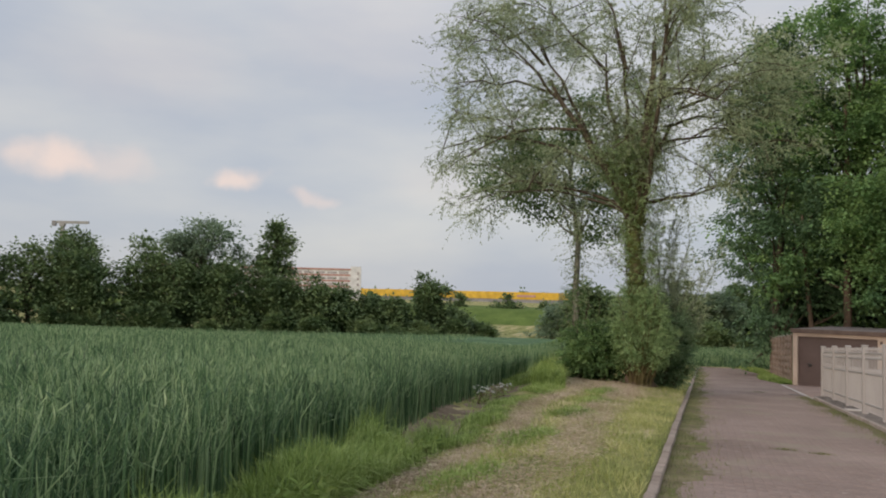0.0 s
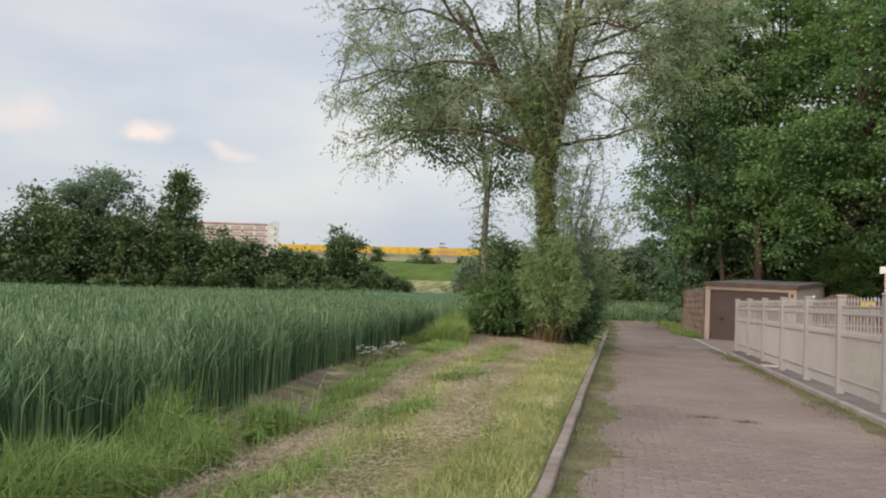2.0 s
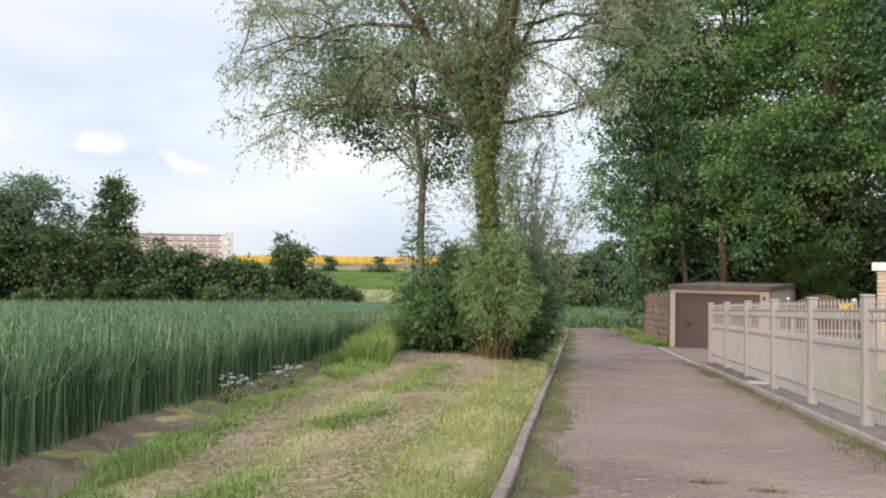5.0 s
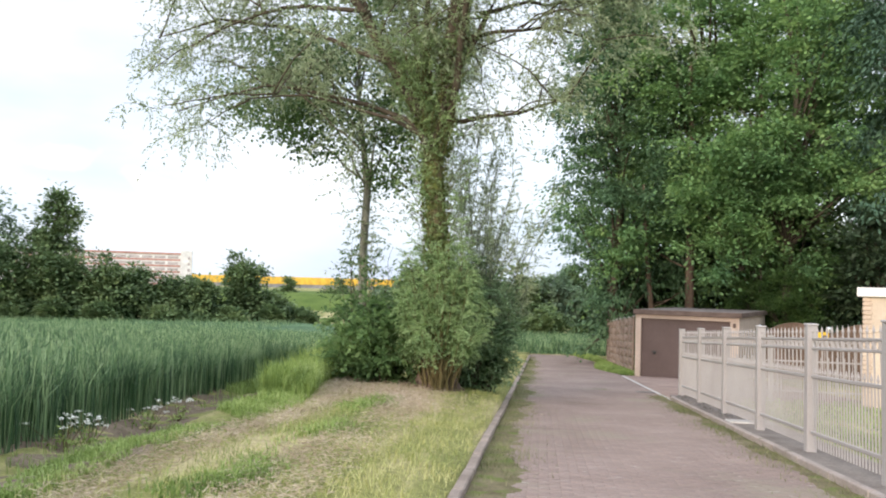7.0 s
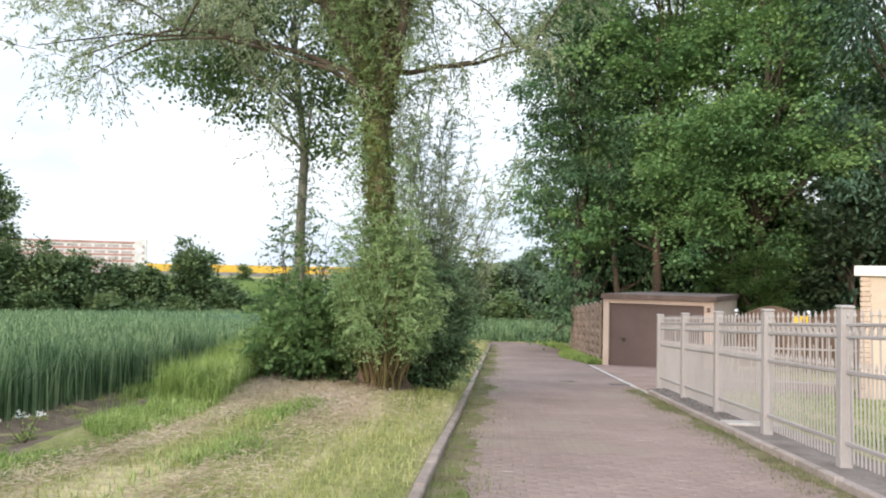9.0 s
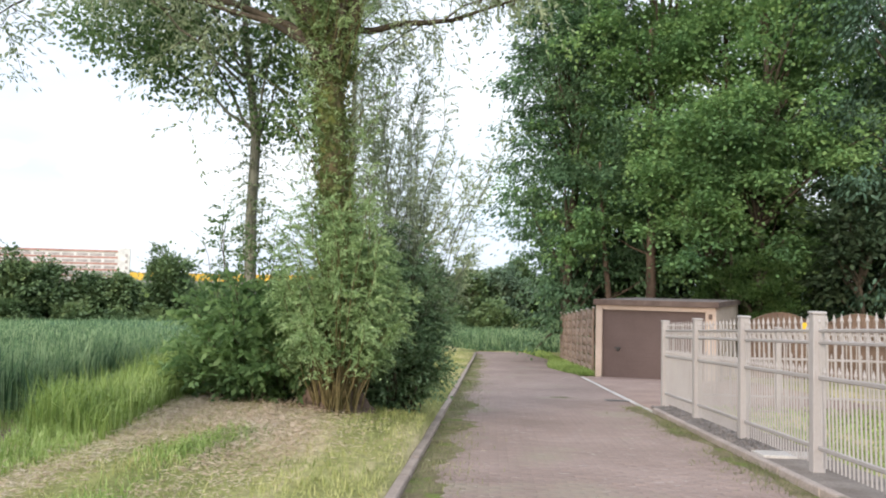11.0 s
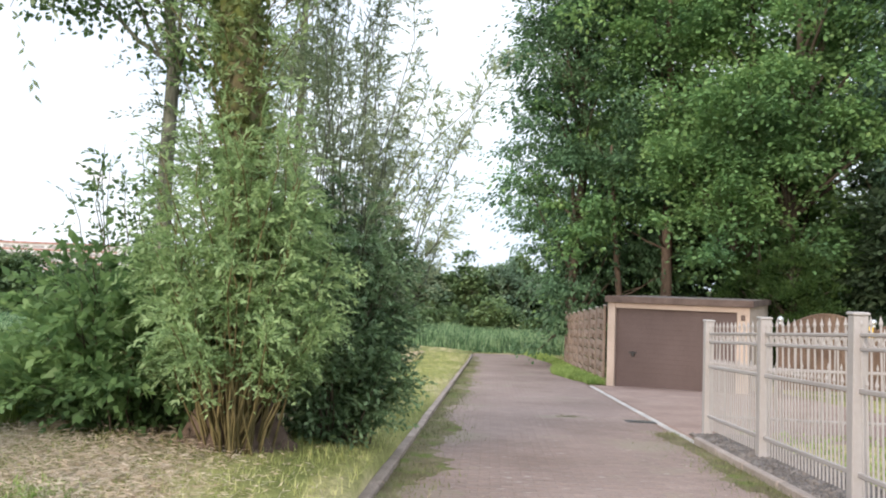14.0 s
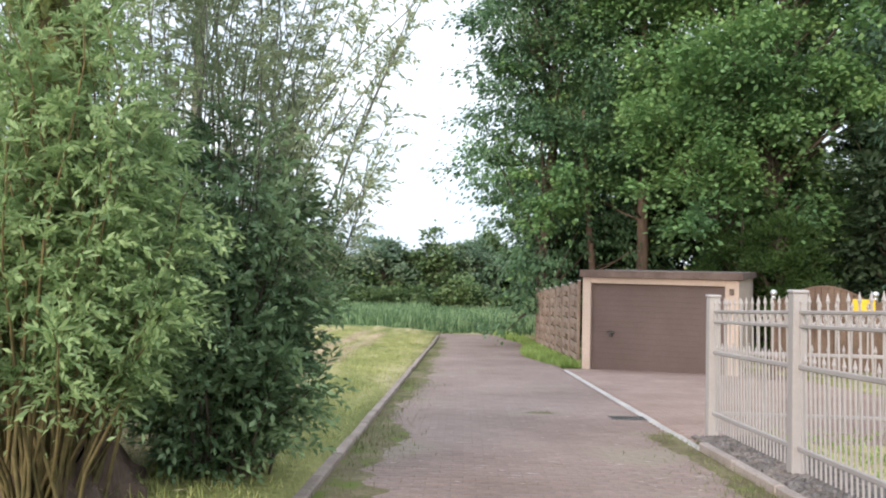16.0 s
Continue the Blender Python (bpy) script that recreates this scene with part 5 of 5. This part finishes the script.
def slate_bed():
    """Dark slate chips between the kerb and the fence."""
    rng = np.random.default_rng(21)
    n = 4200
    y = rng.uniform(21.75, 27.0, n)
    u = rng.uniform(KERB_R + 0.07, KERB_R + 0.85, n)
    c = np.stack([u - TILT_ROAD * y, y, fall(y) + 0.062], 1)
    e1 = unit(rng.normal(size=(n, 3)) * [1, 1, 0.35])
    e2 = unit(np.cross(e1, rng.normal(size=(n, 3)) * [0.3, 0.3, 1]))
    e3 = np.cross(e1, e2)
    s = rng.uniform(0.025, 0.07, (n, 1))
    v = np.stack([c + e1 * s, c + e2 * s * 0.7, c - e1 * s, c - e2 * s * 0.7, c + e3 * s * 0.4, c - e3 * s * 0.4], 1).reshape(-1, 3)
    b = (np.arange(n) * 6)[:, None]
    f = np.concatenate([b + [t] for t in ([0, 1, 4], [1, 2, 4], [2, 3, 4], [3, 0, 4], [1, 0, 5], [2, 1, 5], [3, 2, 5], [0, 3, 5])], 0)
    return raw_mesh("slate_chips", v, f, M_SLATE)


tagged(new("slate_chips", slate_bed()), "dark slate chippings under the white fence", "gravel", kind="stuff")
tagged(new("slate_bed", strip("slate_bed", KERB_R + 0.06, KERB_R + 0.85, 5, 26.95, 0.056, M_BED)), "grey-brown gravelly bed under the white fence", "bed", kind="structure")


slab = thing("concrete_slab", pose(KERB_R + 0.46 - TILT_ROAD * 21.5, 21.5, float(fall(21.5)), -3.376, 0, 0.97), "pale concrete slab laid across the fence bed", "slab")
part("slab_body", boxed(-0.36, 0.36, -0.2, 0.2, 0.0, 0.085, 0.008), M_CONC, slab)


# ---- the crop and the verge ----
def on_ground(u, y, dz=0.0):
    return np.stack([u - TILT_ROAD * np.clip(y, -40, 90), y, fall(y) + lift(u, y) + dz], 1)


def belt_y(x):
    """The near side of the far hedge."""
    return np.where(x < -30, 57.5 + (x + 64) / 0.83 * 0.56 - 3.0, 78.0)


def patchy(u, y, s):
    """A soft pseudo-random pattern, 0 to 1."""
    return 0.5 + 0.25 * np.sin(u * 2.1 / s + 1.3 * np.sin(y * 1.1 / s)) + 0.25 * np.sin(y * 1.7 / s + 1.7 * np.sin(u * 1.3 / s + 2.0))


def wheat():
    rng = np.random.default_rng(50)
    sets, far, flags = [], [], []

    def band(n, y0, y1, depth0, depth1, width, hgt):
        y = rng.uniform(y0, y1, n)
        d = depth0 + (depth1 - depth0) * rng.random(n)
        u = field_u(y) - d
        x = u - TILT_ROAD * y
        ok = y < belt_y(x)
        u, y = u[ok], y[ok]
        p = on_ground(u, y)
        h = hgt * rng.uniform(0.82, 1.1, len(u)) * (0.94 + 0.12 * patchy(u, y, 2.0))
        w = width * rng.uniform(0.7, 1.3, len(u))
        if width < 0.02:
            sets.append(blade_arrays(p, h, w, 0.11, rng, 0.34))
            k = rng.random(len(p)) < 0.45
            flags.append((p[k] + np.stack([0 * h[k], 0 * h[k], h[k] * rng.uniform(0.55, 0.98, k.sum())], 1), w[k]))
        else:
            far.append((p, h, w))

    band(42000, -2, 30, 0.0, 3.0, 0.012, 0.74)
    band(30000, -2, 30, 0.0, 2.6, 0.0085, 0.68)
    band(52000, -2, 40, 3.0, 12.0, 0.0145, 0.75)
    band(52000, 10, 60, 0.0, 24.0, 0.03, 0.76)
    band(52000, 20, 78, 10.0, 70.0, 0.055, 0.77)
    tops = [np.concatenate(c) for c in zip(*far)]
    tagged(new("far_wheat", short_blades("far_wheat", tops[0], tops[1], tops[2], 0.2, M_WHEAT, rng)), "blue-green wheat further out in the field", "crop", kind="stuff")
    at, wide = [np.concatenate(c) for c in zip(*flags)]
    axis = rng.normal(size=at.shape) * [0.6, 0.6, 0.25] + [0, 0, 1.0]
    ln = rng.uniform(0.08, 0.17, len(at))
    tagged(new("wheat_flag_leaf", leaf_mesh("wheat_flag_leaf", at, axis, ln, wide * 0.95, M_WHEAT, rng, 0.5, 0.6)), "bent pale flag leaves at the top of the wheat", "crop", kind="stuff")
    vs, fs, o = [], [], 0
    for v, f in sets:
        vs.append(v)
        fs.append(f + o)
        o += len(v)
    return raw_mesh("wheat", np.concatenate(vs), np.concatenate(fs), M_WHEAT)


tagged(new("wheat", wheat()), "tall blue-green unripe wheat filling the field", "crop", kind="stuff")


def wheat_body():
    """The closed mass of leaves below the tips of the crop."""
    rng = np.random.default_rng(51)
    ds = np.concatenate([[0.28, 0.36, 0.6], np.arange(1.0, 14, 0.5), np.geomspace(14.5, 110, 30)])
    ys = np.concatenate([np.arange(-10, 40, 0.5), np.linspace(40.5, 78, 40)])
    D, Y = np.meshgrid(ds, ys)
    U = field_u(Y) - D
    P = np.stack([U - TILT_ROAD * Y, Y, fall(Y) + lift(U, Y)], -1)
    P[..., 2] += np.where(D < 0.3, 0.05, np.where(D < 0.5, 0.34, 0.5)) + rng.normal(0, 0.03, D.shape)
    lim = belt_y(P[..., 0]) + 3
    P[..., 1] = np.minimum(P[..., 1], lim)
    nx, ny = len(ds), len(ys)
    i, j = np.meshgrid(np.arange(ny - 1), np.arange(nx - 1), indexing="ij")
    f = np.stack([i * nx + j, i * nx + j + 1, (i + 1) * nx + j + 1, (i + 1) * nx + j], -1).reshape(-1, 4)
    return raw_mesh("wheat_mass", P.reshape(-1, 3), f, M_WHEATMASS, True)


M_WHEATMASS = surface("wheat_mass", (0.05, 0.11, 0.05), (0.12, 0.21, 0.1), 0.35, 14.0, 0.8, 0.2, 1.0, 0.15, stretch=(1, 1, 0.3))
tagged(new("wheat_mass", wheat_body()), "dense green lower leaves of the wheat crop", "crop", kind="stuff")


def far_crop():
    """Green crop beyond the end of the lane."""
    rng = np.random.default_rng(52)
    n = 40000
    x = rng.uniform(-14, 18, n)
    y = 60.0 + 19 * rng.random(n) ** 1.2
    p = np.stack([x, y, fall(y) + 0.02 + np.where(x < -3, 0.2, 0)], 1)
    h = np.clip((y - 59.6) * 0.3, 0.12, 0.8) * rng.uniform(0.7, 1.1, n)
    return short_blades("lane_end_crop", p, h, 0.06, 0.25, M_WHEAT, rng)


tagged(new("lane_end_crop", far_crop()), "green crop beyond the end of the lane", "crop", kind="stuff")


def verge():
    """Tall grass and weeds between the mown strip and the crop."""
    rng = np.random.default_rng(53)
    n = 62000
    y = 2 + 32 * rng.random(n) ** 1.2
    a, b = field_u(y), mown_u(y)
    t = rng.random(n)
    u = a + (b - a) * (0.0 + 1.02 * t)
    # bare furrow beside the crop further on
    soil = (patchy(u, y, 1.6) > 0.2) & (t < 0.5) & (y > 7.0) & (y < 21)
    lush = np.exp(-((y - 23) / 4.0) ** 2) * np.clip((t - 0.35) * 3, 0, 1)
    keep = (~soil | (rng.random(n) < 0.05)) & ((patchy(u, y, 0.6) > 0.42) | (lush > 0.3))
    u, y, t, lush = u[keep], y[keep], t[keep], lush[keep]
    h = (0.12 + (0.32 + 0.25 * (y < 11)) * patchy(u, y, 0.9) * np.sin(np.clip(t, 0, 1) * math.pi) ** 0.5 + 0.42 * lush) * rng.uniform(0.5, 1.15, len(u))
    h *= np.where((y > 8.5) & (y < 19.5), 0.42, 1.0)
    return blades("verge_grass", on_ground(u, y), h, 0.006 + 0.005 * rng.random(len(u)), 0.3, M_GRASS, rng, 0.8)


tagged(new("verge_grass", verge()), "tall uncut grass and weeds beside the wheat", "grass", kind="stuff")


def tall_tufts():
    """Tall feathery grass with nodding tips where the verge begins."""
    rng = np.random.default_rng(63)
    n = 27000
    y = 3.2 + 7.8 * rng.random(n)
    t = np.clip(rng.normal(0.42, 0.22, n), 0.02, 0.95)
    u = field_u(y) + (mown_u(y) - field_u(y)) * t
    k = rng.random(n) < np.clip(patchy(u, y, 0.45) * 2.4 - 0.7, 0.02, 1) * np.clip((9.0 - y) / 1.5, 0, 1)
    u, y = u[k], y[k]
    h = (0.2 + 0.42 * patchy(u, y, 0.7)) * rng.uniform(0.5, 1.15, len(u))
    return blades("tall_tuft", on_ground(u, y), h, 0.0045 + 0.004 * rng.random(len(u)), 0.28, M_TUFT, rng, 0.95)


tagged(new("tall_tuft", tall_tufts()), "tall nodding green grass tufts beside the wheat", "grass", kind="stuff")


def furrow():
    """Bare soil between the crop and the verge."""
    rng = np.random.default_rng(59)
    ys = np.arange(-4, 42, 0.2)
    ts = np.linspace(-0.35, 1.0, 12)
    T, Y = np.meshgrid(ts, ys)
    U = field_u(Y) + T * (0.75 + 0.3 * np.sin(Y * 0.8) * np.sin(Y * 0.31) + 0.012 * Y)
    P = np.stack([U - TILT_ROAD * Y, Y, fall(Y) + lift(U, Y) + 0.012 + rng.normal(0, 0.012, T.shape) - 0.05 * (T > 0.93)], -1)
    nx, ny = len(ts), len(ys)
    i, j = np.meshgrid(np.arange(ny - 1), np.arange(nx - 1), indexing="ij")
    f = np.stack([i * nx + j, i * nx + j + 1, (i + 1) * nx + j + 1, (i + 1) * nx + j], -1).reshape(-1, 4)
    return raw_mesh("furrow", P.reshape(-1, 3), f, M_SOIL, True)


tagged(new("furrow", furrow()), "bare brown soil furrow along the wheat", "soil", kind="structure")


def lawn():
    """Short cut grass with dry cuttings on the verge."""
    rng = np.random.default_rng(54)
    n = 105000
    y = 4 + 52 * rng.random(n) ** 1.5
    a, b = mown_u(y) - 0.15, KERB_L - 0.12
    u = a + (b - a) * rng.random(n)
    dense = rng.random(n) < 0.35 + 0.65 * patchy(u, y, 0.7)
    across = (u - mown_u(y)) / (KERB_L - mown_u(y)) + 0.03 * np.sin(y * 1.3)
    hay = (np.abs(across - 0.1) < 0.08) | (np.abs(across - 0.48) < 0.12)
    hay |= (u + 2.4) ** 2 + (y - 21.0) ** 2 < 2.4 + np.sin(u * 5 + y * 3)
    dense &= ~hay | (rng.random(n) < 0.42)
    u, y = u[dense], y[dense]
    h = (0.035 + 0.05 * patchy(u, y, 0.5)) * rng.uniform(0.5, 1.3, len(u))
    return short_blades("lawn_grass", on_ground(u, y), h, 0.008, 0.9, M_LAWN, rng)


tagged(new("lawn_grass", lawn()), "short mown grass, part yellowed", "grass", kind="stuff")


def ridge():
    """A row of taller green tufts that the mower left."""
    rng = np.random.default_rng(61)
    n = 15000
    y = rng.uniform(5, 21, n)
    u = -1.78 - 0.028 * y + rng.normal(0, 0.12, n) + 0.12 * np.sin(y * 1.9)
    keep = rng.random(n) < np.clip(patchy(u * 0.4, y, 0.9) * 2.2 - 0.5, 0.05, 1)
    u, y = u[keep], y[keep]
    return blades("verge_tufts", on_ground(u, y), rng.uniform(0.04, 0.13, len(u)), 0.008, 0.5, M_GRASS, rng, 0.9)


tagged(new("verge_tufts", ridge()), "row of green tufts left between mown swaths", "grass", kind="stuff")


def cuttings():
    """Rows of dry mown hay lying on the verge."""
    rng = np.random.default_rng(55)
    n = 115000
    y = 4 + 50 * rng.random(n) ** 1.6
    w = KERB_L - mown_u(y)
    row = rng.choice([0.1, 0.42, 0.56], n, p=[0.4, 0.34, 0.26])
    u = mown_u(y) + w * row + rng.normal(0, 0.13, n)
    base = rng.random(n) < 0.1
    u = np.where(base, -2.4 + rng.normal(0, 0.75, n), u)
    y = np.where(base, 21.2 + rng.normal(0, 0.8, n), y)
    keep = rng.random(n) < 0.25 + 0.75 * patchy(u, y, 1.3)
    u, y = u[keep], y[keep]
    pos = on_ground(u, y, 0.015) + np.stack([0 * u, 0 * u, np.abs(rng.normal(0, 0.03, len(u)))], 1)
    axis = rng.normal(size=pos.shape) * [1, 1, 0.22]
    return leaf_mesh("hay_cuttings", pos, axis, rng.uniform(0.04, 0.1, len(pos)), 0.006, M_STRAW, rng, 0.1)


tagged(new("hay_cuttings", cuttings()), "dry straw-coloured mown cuttings lying in rows", "hay", kind="stuff")


def moss_edge(name, u0, u1, y0, y1, seed):
    """Mossy dirt with a ragged edge along a kerb."""
    rng = np.random.default_rng(seed)
    ys = np.arange(y0, y1, 0.12)
    w = np.clip(0.3 + 0.7 * patchy(ys * 0.3, ys, 0.8) + rng.normal(0, 0.1, len(ys)), 0.1, 1.3)
    ts = np.linspace(0, 1, 5)
    T, Y = np.meshgrid(ts, ys)
    U = u0 + (u1 - u0) * T * w[:, None]
    Z = fall(Y) + 0.006 - 0.012 * (T > 0.99) + rng.normal(0, 0.002, T.shape)
    i, j = np.meshgrid(np.arange(len(ys) - 1), np.arange(4), indexing="ij")
    f = np.stack([i * 5 + j, i * 5 + j + 1, (i + 1) * 5 + j + 1, (i + 1) * 5 + j], -1).reshape(-1, 4)
    if u1 < u0:
        f = f[:, ::-1]
    return raw_mesh(name, np.stack([U - TILT_ROAD * Y, Y, Z], -1).reshape(-1, 3), f, M_MOSS, True)


tagged(new("moss_left", moss_edge("moss_left", KERB_L + 0.002, KERB_L + 0.58, 3, 56, 71)), "mossy dirt along the verge kerb", "moss", kind="stuff")
tagged(new("moss_right", moss_edge("moss_right", KERB_R - 0.03, KERB_R - 0.38, 3, 27.5, 72)), "mossy dirt along the fence kerb", "moss", kind="stuff")


def lane_weeds():
    """Low weeds in the joints along both kerbs and in the middle of the lane."""
    rng = np.random.default_rng(56)
    n = 42000
    y = rng.uniform(4, 52, n)
    left = rng.random(n) < 0.55
    u = np.where(left, KERB_L + np.abs(rng.normal(0, 0.27, n)), KERB_R - 0.02 - np.abs(rng.normal(0, 0.24, n)))
    keep = (rng.random(n) < patchy(u * 0.3, y, 0.9) ** 1.3) & ((y < 27.6) | left)
    u, y = u[keep], y[keep]
    p = np.stack([u - TILT_ROAD * y, y, fall(y) - 0.004], 1)
    return short_blades("lane_weeds", p, rng.uniform(0.02, 0.06, len(u)), 0.008, 0.9, M_WEED, rng)


def kerb_tufts():
    """Green tufts along the verge kerb, and moss strips grown in the lane's joints."""
    rng = np.random.default_rng(73)
    n = 12000
    y = 4 + 38 * rng.random(n) ** 1.3
    u = KERB_L + 0.03 + np.abs(rng.normal(0, 0.15, n))
    keep = rng.random(n) < np.clip(patchy(u * 0.2, y, 0.7) * 1.8 - 0.45, 0.05, 1)
    u, y = u[keep], y[keep]
    for cu, cy, w in ((1.06, 12.35, 0.17), (1.5, 12.15, 0.16), (1.75, 29.2, 0.2)):
        u = np.concatenate([u, cu + rng.normal(0, w * 0.5, 160)])
        y = np.concatenate([y, cy + rng.normal(0, 0.02, 160)])
    p = np.stack([u - TILT_ROAD * y, y, fall(y) - 0.004], 1)
    return short_blades("kerb_tufts", p, rng.uniform(0.012, 0.045, len(u)), 0.007, 0.9, M_WEED, rng)


tagged(new("kerb_tufts", kerb_tufts()), "green tufts in the joints along the kerb", "weeds", kind="stuff")
tagged(new("lane_weeds", lane_weeds()), "low weeds growing in the lane's edge joints", "weeds", kind="stuff")


def verge_right():
    """Grass at the foot of the woven fence, and round the lane's end."""
    rng = np.random.default_rng(57)
    n = 22000
    y = rng.uniform(38.3, 60.5, n)
    edge = lane_edge(y)
    u = edge + (3.62 - edge) * rng.random(n)
    p = np.stack([u - TILT_ROAD * y, y, fall(y)], 1)
    return short_blades("fence_grass", p, rng.uniform(0.06, 0.2, n), 0.016, 0.6, M_GRASS, rng)


tagged(new("fence_grass", verge_right()), "green grass at the foot of the woven fence", "grass", kind="stuff")


def garden_lawn():
    rng = np.random.default_rng(58)
    n = 12000
    y = rng.uniform(10, 28, n)
    u = rng.uniform(KERB_R + 0.9, 8.2, n)
    p = np.stack([u - TILT_ROAD * y, y, fall(y) + 0.02], 1)
    return short_blades("garden_grass", p, rng.uniform(0.03, 0.07, n), 0.02, 0.7, M_GRASS, rng)


tagged(new("garden_grass", garden_lawn()), "short garden lawn behind the white fence", "grass", kind="stuff")


# ---- weeds with broad leaves and white flowers ----
def weed(x, y, height, seed):
    rng = np.random.default_rng(seed)
    ob = thing("weed_plant", pose(x, y, float(gz(x, y))), "leafy green weed among the grass", "weed", "weeds on the verge")
    st, pos = [], []
    for _ in range(7):
        a = rng.uniform(0, 6.28)
        p = limb(rng, (0, 0, -0.02), (math.cos(a) * height * 0.35, math.sin(a) * height * 0.35, height * rng.uniform(0.6, 1)), 5, 0.1, 0.05)
        st.append((p, np.linspace(0.005, 0.002, 5)))
        pos.append(np.repeat(p[1:], 9, 0) + rng.normal(0, 0.02, (36, 3)))
    under("stems", tubes_mesh("stems", st, M_STEM, 4), ob)
    pos = np.concatenate(pos)
    under("leaves", leaf_mesh("leaves", pos, rng.normal(size=pos.shape) * [1, 1, 0.5], 0.09, 0.025, M_GRASS, rng), ob)


def flower(x, y, seed):
    rng = np.random.default_rng(seed)
    ob = thing("white_flower", pose(x, y, float(gz(x, y))), "low plant with clustered small white flowers", "flower", "white flowers by the wheat")
    st, heads = [], []
    for _ in range(9):
        e = np.array([rng.normal(0, 0.12), rng.normal(0, 0.12), rng.uniform(0.2, 0.36)])
        st.append((limb(rng, (0, 0, -0.02), e, 4, 0.08), np.linspace(0.004, 0.002, 4)))
        heads.append(e + rng.normal(0, 0.02, (12, 3)) * [1, 1, 0.3])
    under("stems", tubes_mesh("stems", st, M_STEM, 4), ob)
    h = np.concatenate(heads)
    tagged(under("petals", leaf_mesh("petals", h, rng.normal(size=h.shape) * [1, 1, 0.3] + [0, 0, 0.3], 0.02, 0.016, M_PETAL, rng), ob, "small white petals"), kind="stuff")
    lp = rng.normal(0, 0.07, (70, 3)) * [1, 1, 0.8] + [0, 0, 0.1]
    lp = lp[lp[:, 2] > 0]
    under("leaves", leaf_mesh("leaves", lp, rng.normal(size=lp.shape), 0.06, 0.02, M_GRASS, rng), ob)


_r = random.Random(12)
for k in range(18):
    y = _r.uniform(4.5, 8)
    t = _r.uniform(0.3, 0.95)
    u = float(field_u(y)) * (1 - t) + float(mown_u(y)) * t
    weed(u - TILT_ROAD * y, y, _r.uniform(0.14, 0.3), 300 + k)
for k, (y, t) in enumerate([(14.6, 0.2), (14.9, 0.27), (16.4, 0.25), (17.2, 0.3)]):
    u = float(field_u(y)) * (1 - t) + float(mown_u(y)) * t
    flower(u - TILT_ROAD * y, y, 340 + k)

lane_pavers()
